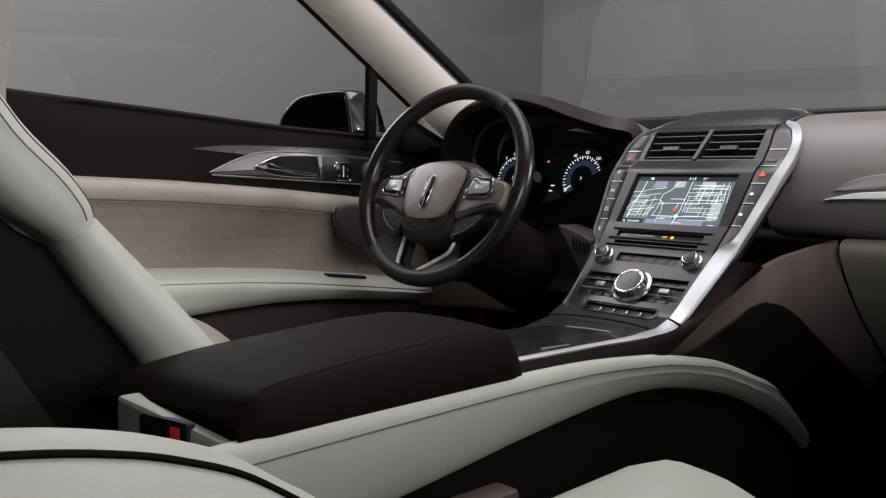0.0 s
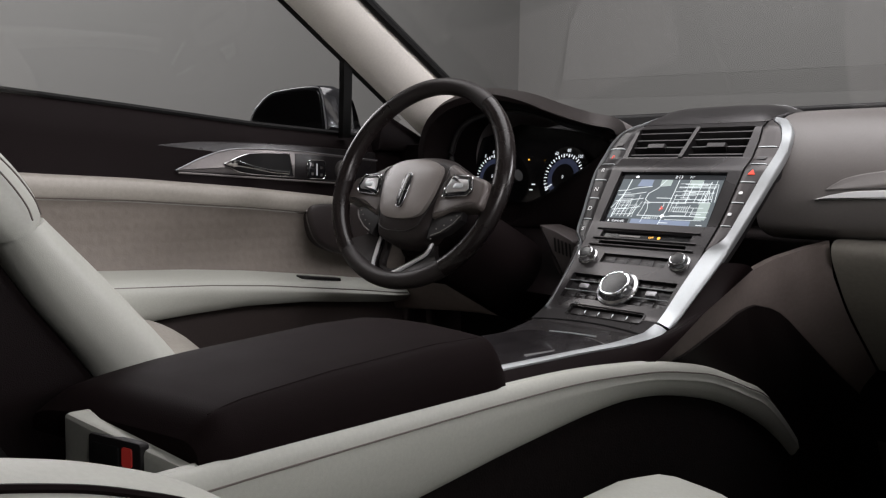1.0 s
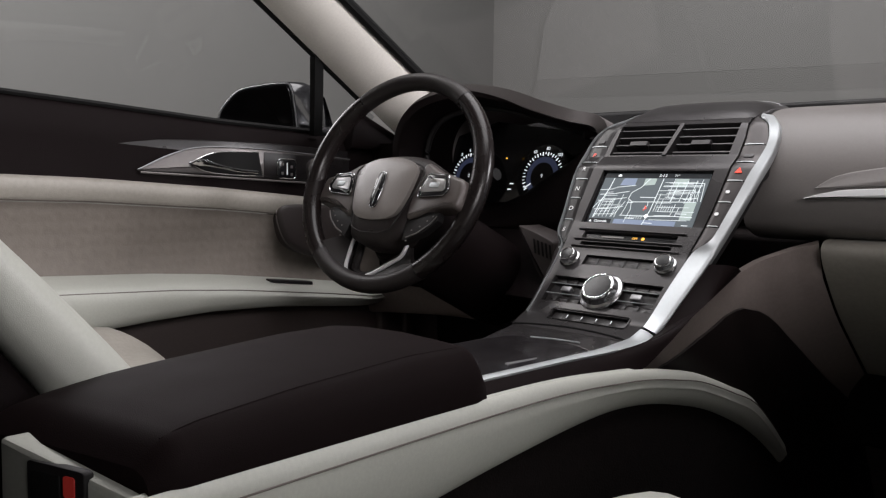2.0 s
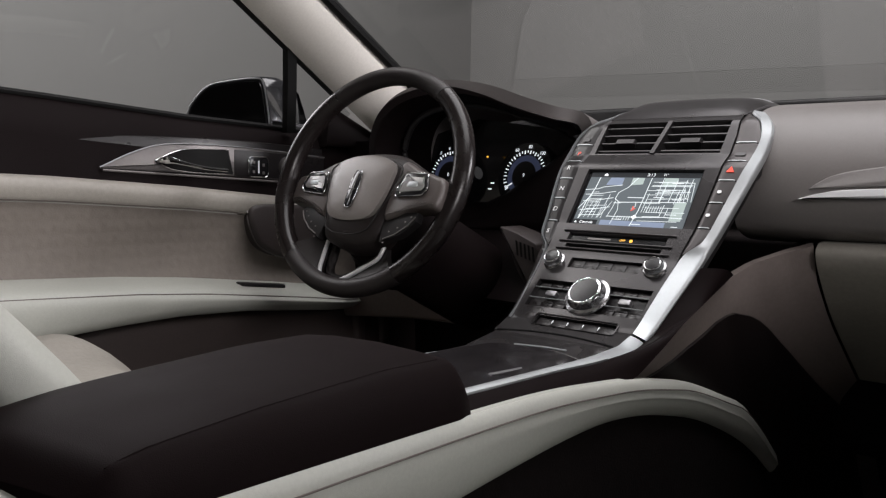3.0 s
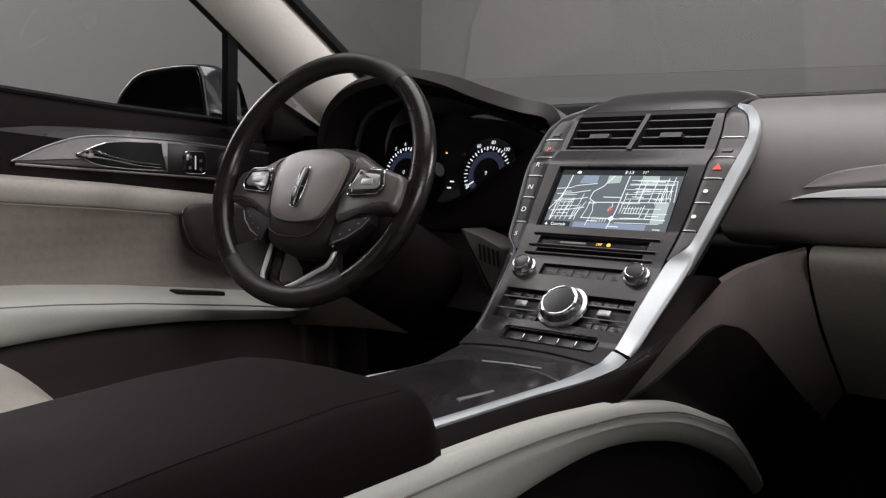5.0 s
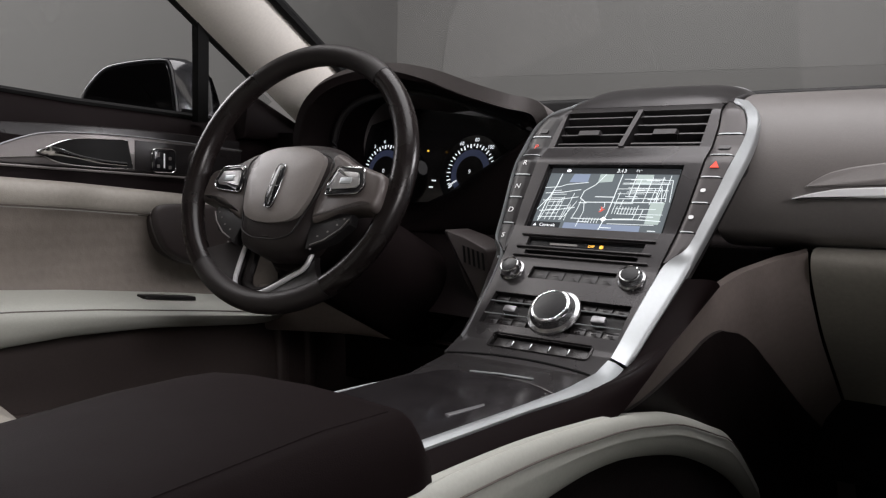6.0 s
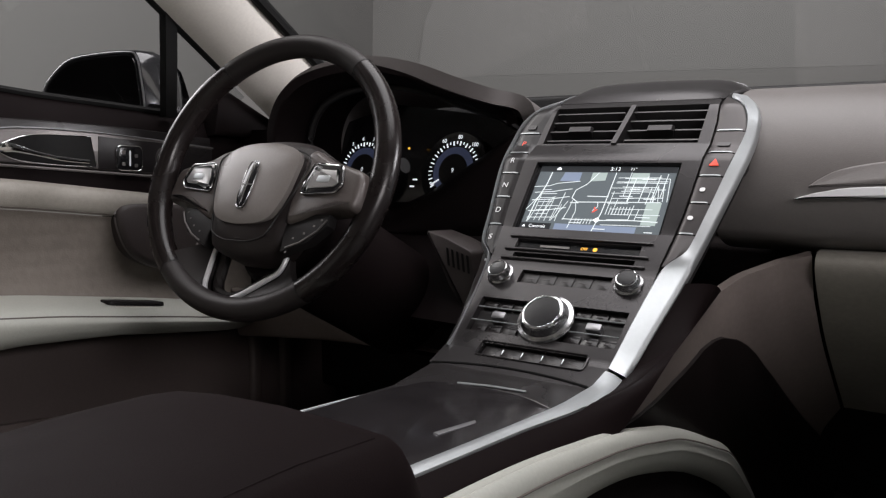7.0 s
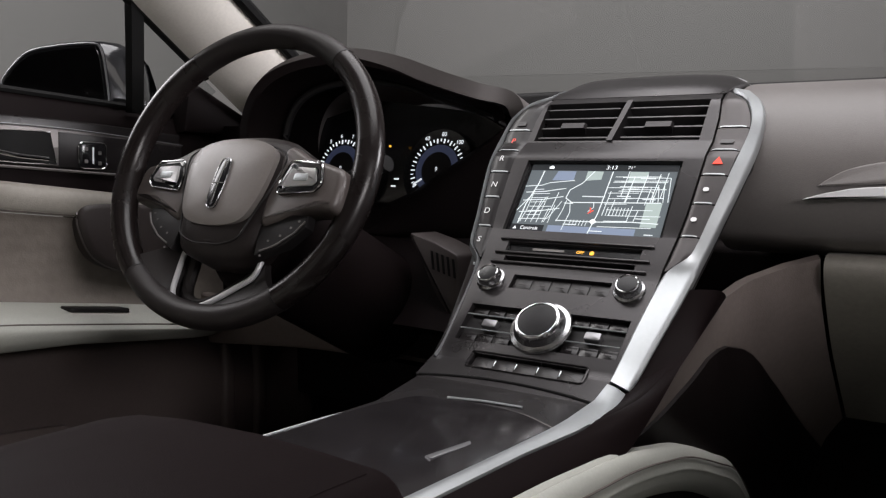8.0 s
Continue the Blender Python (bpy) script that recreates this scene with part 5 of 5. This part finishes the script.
web = slab(lambda u, v: (lambda q, a: R_(q.x, q.y, -0.018 + 0.070 * max(0.0, -0.10 - q.y)).lerp(R_(0.172 * math.cos(a), 0.172 * math.sin(a), 0.004), u) + RN * 0.004 * math.sin(math.pi * u))(spline([(x, y, 0) for x, y in LEGS], 40)[int(round(v * 40))], radians(222 + 80 * v)), 8, 40, 0.012, -RN)
part("lower_spoke", web, RIM, wheel, "leather-covered lower spoke web", 60)
part("spoke_trim", tube(vee, 0.0034, 10), BLADE, wheel, "satin metal trim on the lower spokes, pale to stand for its reflection")
part("spoke_lining", tube([p - RN * 0.010 for p in spline([R_(u * 0.86, v * 0.97 + 0.002, -0.016 + 0.070 * max(0.0, -0.10 - v)) for u, v in LEGS], 60)], 0.0075, 8), RIM, wheel)
part("column", lathe([(0.02, 0), (0.066, 0.004), (0.074, 0.02), (0.078, 0.12), (0.080, 0.30)], W(0, -0.055, -0.05), -WN), DARKDASH, wheel, "black steering column shroud")
for sg, tilt in ((1, 0.02), (-1, 0.0)):
    part("column_stalk", tube(spline([W(sg * 0.05, 0.0, -0.075), W(sg * 0.12, 0.012 + tilt, -0.073), W(sg * 0.165, 0.022 + tilt, -0.065)], 10), [0.006 + 0.004 * (k / 10) for k in range(11)], 8), RUBBER, wheel, "black column stalk")

# ---- instruments ----
dials = thing("instrument_cluster", "pair of lit gauges with white ticks and blue centres", "gauges")
for gx, a0, texts in ((-0.320, 0, (("60", 118), ("80", 85), ("100", 50))), (-0.505, 0, (("6", 100), ("7", 74), ("8", 48), ("5", 125)))):
    G = (lambda gx: lambda u, v, h=0.0: Vector((gx + u, 1.522 - h + v * 0.25, 0.877 + v)))(gx)
    face = part("dial", prism([(0.060 * math.cos(2 * math.pi * k / 48), 0.060 * math.sin(2 * math.pi * k / 48)) for k in range(48)], G, -0.006, 0.0), GLOSS, dials, "black dial with a blue centre")
    part("blue_centre", prism([(0.037 * math.cos(2 * math.pi * k / 40), 0.037 * math.sin(2 * math.pi * k / 40)) for k in range(40)], G, 0, 0.0012), BLUE_DIAL, face)
    part("dark_centre", prism([(0.026 * math.cos(2 * math.pi * k / 40), 0.026 * math.sin(2 * math.pi * k / 40)) for k in range(40)], G, 0, 0.002), BLACK, face)
    for k in range(31):
        a = radians(215 - 250 * k / 30)
        long = 0.0065 if k % 2 == 0 else 0.004
        d, n = Vector((math.cos(a), math.sin(a))), Vector((-math.sin(a), math.cos(a))) * (0.0008 if k % 2 == 0 else 0.0005)
        q = [d * 0.046 + n, d * (0.046 - long) + n, d * (0.046 - long) - n, d * 0.046 - n]
        part("tick", prism([tuple(p) for p in q], G, 0, 0.0016), WHITE_GLOW, face)
    for t, deg in texts:
        a = radians(deg)
        words(t, 0.0085, (lambda G, a: lambda u, v, h: G(u + 0.0525 * math.cos(a), v + 0.0525 * math.sin(a), 0.0016))(G, a), WHITE_GLOW, "dial_number", face, 0.0001)
    a = radians(212)
    part("needle", tube([G(0.027 * math.cos(a), 0.027 * math.sin(a), 0.003), G(0.043 * math.cos(a), 0.043 * math.sin(a), 0.003)], 0.0012, 6), WHITE_GLOW, face, "lit white needle")
    words("9" if gx > -0.4 else "0", 0.010, (lambda G: lambda u, v, h: G(u, v, 0.0026))(G), WHITE_GLOW, "dial_number", face)
for u, v in ((-0.392, 0.862), (-0.398, 0.851)):
    part("tell_tale", prism(rounded(u - 0.004, u + 0.004, v - 0.0012, v + 0.0012, 0.001), lambda a, b, h: Vector((a, 1.52 - h, b)), 0, 0.002), WHITE_GLOW, dials, "small white tell-tale")
part("tell_tale", prism(rounded(-0.4065, -0.4035, 0.910, 0.913, 0.001), lambda a, b, h: Vector((a, 1.52 - h, b)), 0, 0.002), AMBER, dials, "small amber tell-tale")


# ---- seats ----
def cushion_ring(y, x0, x1, z0, z1, bol):
    """A seat section across: flat middle, raised side bolsters."""
    w = x1 - x0
    pts = []
    for f, g in ((0, 0.0), (0.0, 0.55), (0.03, 0.85), (0.09, 1.0), (0.16, 0.97), (0.24, 0.80), (0.30, 0.72), (0.5, 0.70), (0.70, 0.72), (0.76, 0.80), (0.84, 0.97), (0.91, 1.0), (0.97, 0.85), (1.0, 0.55), (1, 0.0)):
        pts.append(Vector((x0 + w * f, y, z0 + (z1 - z0) * (1 - (1 - g) * bol) if g else z0)))
    return pts


def seat_cushion(x0, x1, y0, y1, z):
    rings = []
    for k in range(25):
        f = k / 24
        e = math.sin(min(1, (1 - f) * 4) * math.pi / 2)
        y = y0 + (y1 - y0) * f
        rings.append(cushion_ring(y, x0 + 0.055 * (1 - e), x1 - 0.055 * (1 - e), 0.36, 0.36 + (z - 0.36) * (0.62 + 0.38 * e) + 0.015 * f, 0.35))
    return loft(rings)


def backrest(hinge, top, x0, x1, thick, bol=0.055, headless=True):
    """Back cushion from the hinge point to the top point (y, z), facing the cabin's front."""
    h, t = Vector((0, *hinge)), Vector((0, *top))
    d = (t - h).normalized()
    n = Vector((0, d.z, -d.y))
    L = (t - h).length
    rings = []
    for k in range(29):
        f = k / 28
        e = math.sin(min(1, (1 - f) * 5.5, f * 14 + 0.3) * math.pi / 2)
        taper = 0.03 * f + 0.05 * (1 - e)
        a, b = x0 + taper, x1 - taper
        w = b - a
        c = h + d * L * f
        pts = []
        for q, g in ((0.02, -1.0), (0.0, -0.5), (0.0, 0.2), (0.02, 0.75), (0.07, 1.0), (0.13, 0.98), (0.20, 0.7), (0.27, 0.5), (0.5, 0.45), (0.73, 0.5), (0.80, 0.7), (0.87, 0.98), (0.93, 1.0), (0.98, 0.75), (1.0, 0.2), (1.0, -0.5), (0.98, -1.0)):
            out = (thick * 0.5 if g < 0 else 0) * (g if g < 0 else 0) + (bol * g if g > 0 else 0)
            pts.append(Vector((a + w * q, c.y, c.z)) + n * out * (0.35 + 0.65 * e))
        rings.append(pts)
    return loft(rings), (h, d, n, L)


driver_seat = thing("driver_seat", "cream leather driver's seat with stitched bolsters", "car seat", "front seats")
# Takes the darker door cream, so the cushion's shade sits in its colour.
part("cushion", seat_cushion(-0.66, -0.15, 0.42, 0.915, 0.624), CREAM_DOOR, driver_seat, "cream leather seat cushion, shade in its darker cream", 60)
part("base", box(-0.58, -0.19, 0.45, 0.88, 0.30, 0.42, 0.02), BLACK, driver_seat)
# inboard bolster, seen from the side: front and rear edges as (y, z)
FRONT = [(0.618, 0.66), (0.592, 0.696), (0.531, 0.766), (0.474, 0.828)]
REAR = [(0.53, 0.655), (0.509, 0.691), (0.470, 0.743), (0.432, 0.807)]
FRONT_UP = [(0.469, 0.824), (0.470, 0.838), (0.464, 0.853), (0.446, 0.878), (0.412, 0.913), (0.385, 0.950), (0.33, 1.02), (0.29, 1.08)]
REAR_UP = [(0.431, 0.806), (0.424, 0.812), (0.412, 0.820), (0.395, 0.832), (0.370, 0.855), (0.345, 0.885), (0.27, 0.97), (0.22, 1.04)]


def bolster(front, rear, n, x_in, x_out):
    f = spline([(0, *p) for p in front], n)
    r = spline([(0, *p) for p in rear], n)
    rings = []
    for a, b in zip(f, r):
        ring = []
        for k in range(14):
            t = 2 * math.pi * k / 14
            m = (math.cos(t) * abs(math.cos(t)) ** -0.35 if abs(math.cos(t)) > 1e-6 else 0)
            q = (math.sin(t) * abs(math.sin(t)) ** -0.35 if abs(math.sin(t)) > 1e-6 else 0)
            p = b.lerp(a, 0.5 + 0.5 * m * (1.12 if m > 0 else 1.0))
            p.x = (x_in + x_out) / 2 + (x_in - x_out) / 2 * q
            ring.append(p)
        rings.append(ring)
    return loft(rings)


part("lower_bolster", bolster(FRONT, REAR, 14, -0.080, -0.20), CREAM, driver_seat, "cream leather side bolster", 60)
part("upper_bolster", bolster(FRONT_UP, REAR_UP, 24, -0.076, -0.22), CREAM, driver_seat, "cream leather upper bolster with a double seam", 60)
bk, _ = backrest((0.47, 0.56), (0.15, 1.12), -0.64, -0.16, 0.10, 0.03)
part("backrest", bk, CREAM, driver_seat, "cream leather backrest", 60)
for off in (0.005, 0.010):
    sm = [Vector((-0.0745 - 0.0, y - off * 1.4, z - off)) for y, z in ((p.y, p.z) for p in spline([(0, *q) for q in FRONT_UP[1:]], 30))]
    part("seam", tube(sm, 0.0008, 5), THREAD, driver_seat)
shell_side = [(0.545, 0.64), (0.509, 0.691), (0.470, 0.743), (0.430, 0.803), (0.405, 0.818), (0.37, 0.85), (0.27, 0.96), (0.15, 1.05), (0.05, 1.05), (0.10, 0.45), (0.545, 0.45)]
part("side_shell", prism(shell_side, lambda u, v, h: Vector((-0.16 + h, u, v)), -0.02, 0.055, 0.01), DARKDASH, driver_seat, "black side shell of the seat")
part("back_panel", slab(lambda u, v: Vector((-0.62 + 0.53 * u, 0.475 - 0.30 * v - 0.03 * (1 - u), 0.55 + 0.52 * v)), 6, 8, 0.06, (0, -1, -0.4)), BLACK, driver_seat, "black rear shell of the seat")

passenger_seat = thing("passenger_seat", "reclined cream leather passenger seat with dark piping", "car seat", "front seats")
part("cushion", seat_cushion(0.222, 0.70, 0.45, 1.050, 0.572), CREAM, passenger_seat, "cream perforated leather cushion", 60)
part("base", box(0.24, 0.64, 0.48, 0.9, 0.30, 0.42, 0.02), BLACK, passenger_seat)
CREST = [(0.62, 0.52), (0.56, 0.588), (0.516, 0.629), (0.486, 0.650), (0.44, 0.681), (0.40, 0.699), (0.36, 0.7125), (0.30, 0.7255), (0.20, 0.738), (0.05, 0.748), (-0.15, 0.750), (-0.25, 0.73)]
crest = spline([(0, y, z) for y, z in CREST], 48)
rings = []
for p in crest:
    sec = [(0.175, -0.13), (0.165, -0.09), (0.168, -0.05), (0.182, -0.020), (0.200, -0.006), (0.220, 0.0), (0.242, -0.005), (0.262, -0.020), (0.285, -0.034), (0.33, -0.042), (0.42, -0.046)]
    sec = sec + [(0.84 - x, z) for x, z in sec[-2::-1]]
    rings.append([Vector((x, p.y, p.z + z)) for x, z in sec])
part("backrest", loft(rings), CREAM, passenger_seat, "reclined cream leather backrest", 60)
part("piping", tube([Vector((0.2490, p.y, p.z - 0.0085)) for p in crest], 0.0026, 6), ARM, passenger_seat, "dark piping")
part("piping", tube([Vector((0.5910, p.y, p.z - 0.0085)) for p in crest], 0.0026, 6), ARM, passenger_seat, "dark piping")


def cush_z(x, y):
    f = (y - 0.45) / 0.600
    e = math.sin(min(1, (1 - f) * 4) * math.pi / 2)
    top = 0.36 + (0.572 - 0.36) * (0.62 + 0.38 * e) + 0.015 * f
    return 0.36 + (top - 0.36) * (1 - 0.3 * 0.35)


insert = part("seat_insert", slab(lambda u, v: Vector((0.345 + 0.20 * u, 0.55 + 0.36 * v, cush_z(0, 0.55 + 0.36 * v) + 0.004 + 0.006 * math.sin(math.pi * u))), 10, 16, 0.006, (0, 0, -1)), PERF, passenger_seat, "perforated cream leather insert")
part("seam", tube([Vector((0.338, 0.55 + 0.36 * k / 16, cush_z(0, 0.55 + 0.36 * k / 16) + 0.004)) for k in range(17)], 0.0016, 6), THREAD, passenger_seat)
part("seat_lever", prism(rounded(0.150, 0.185, 0.70, 0.79, 0.008), lambda u, v, h: Vector((u, v, 0.545 + h)), 0, 0.014, 0.005), PLASTIC_TAUPE, passenger_seat, "taupe plastic seat-side trim")
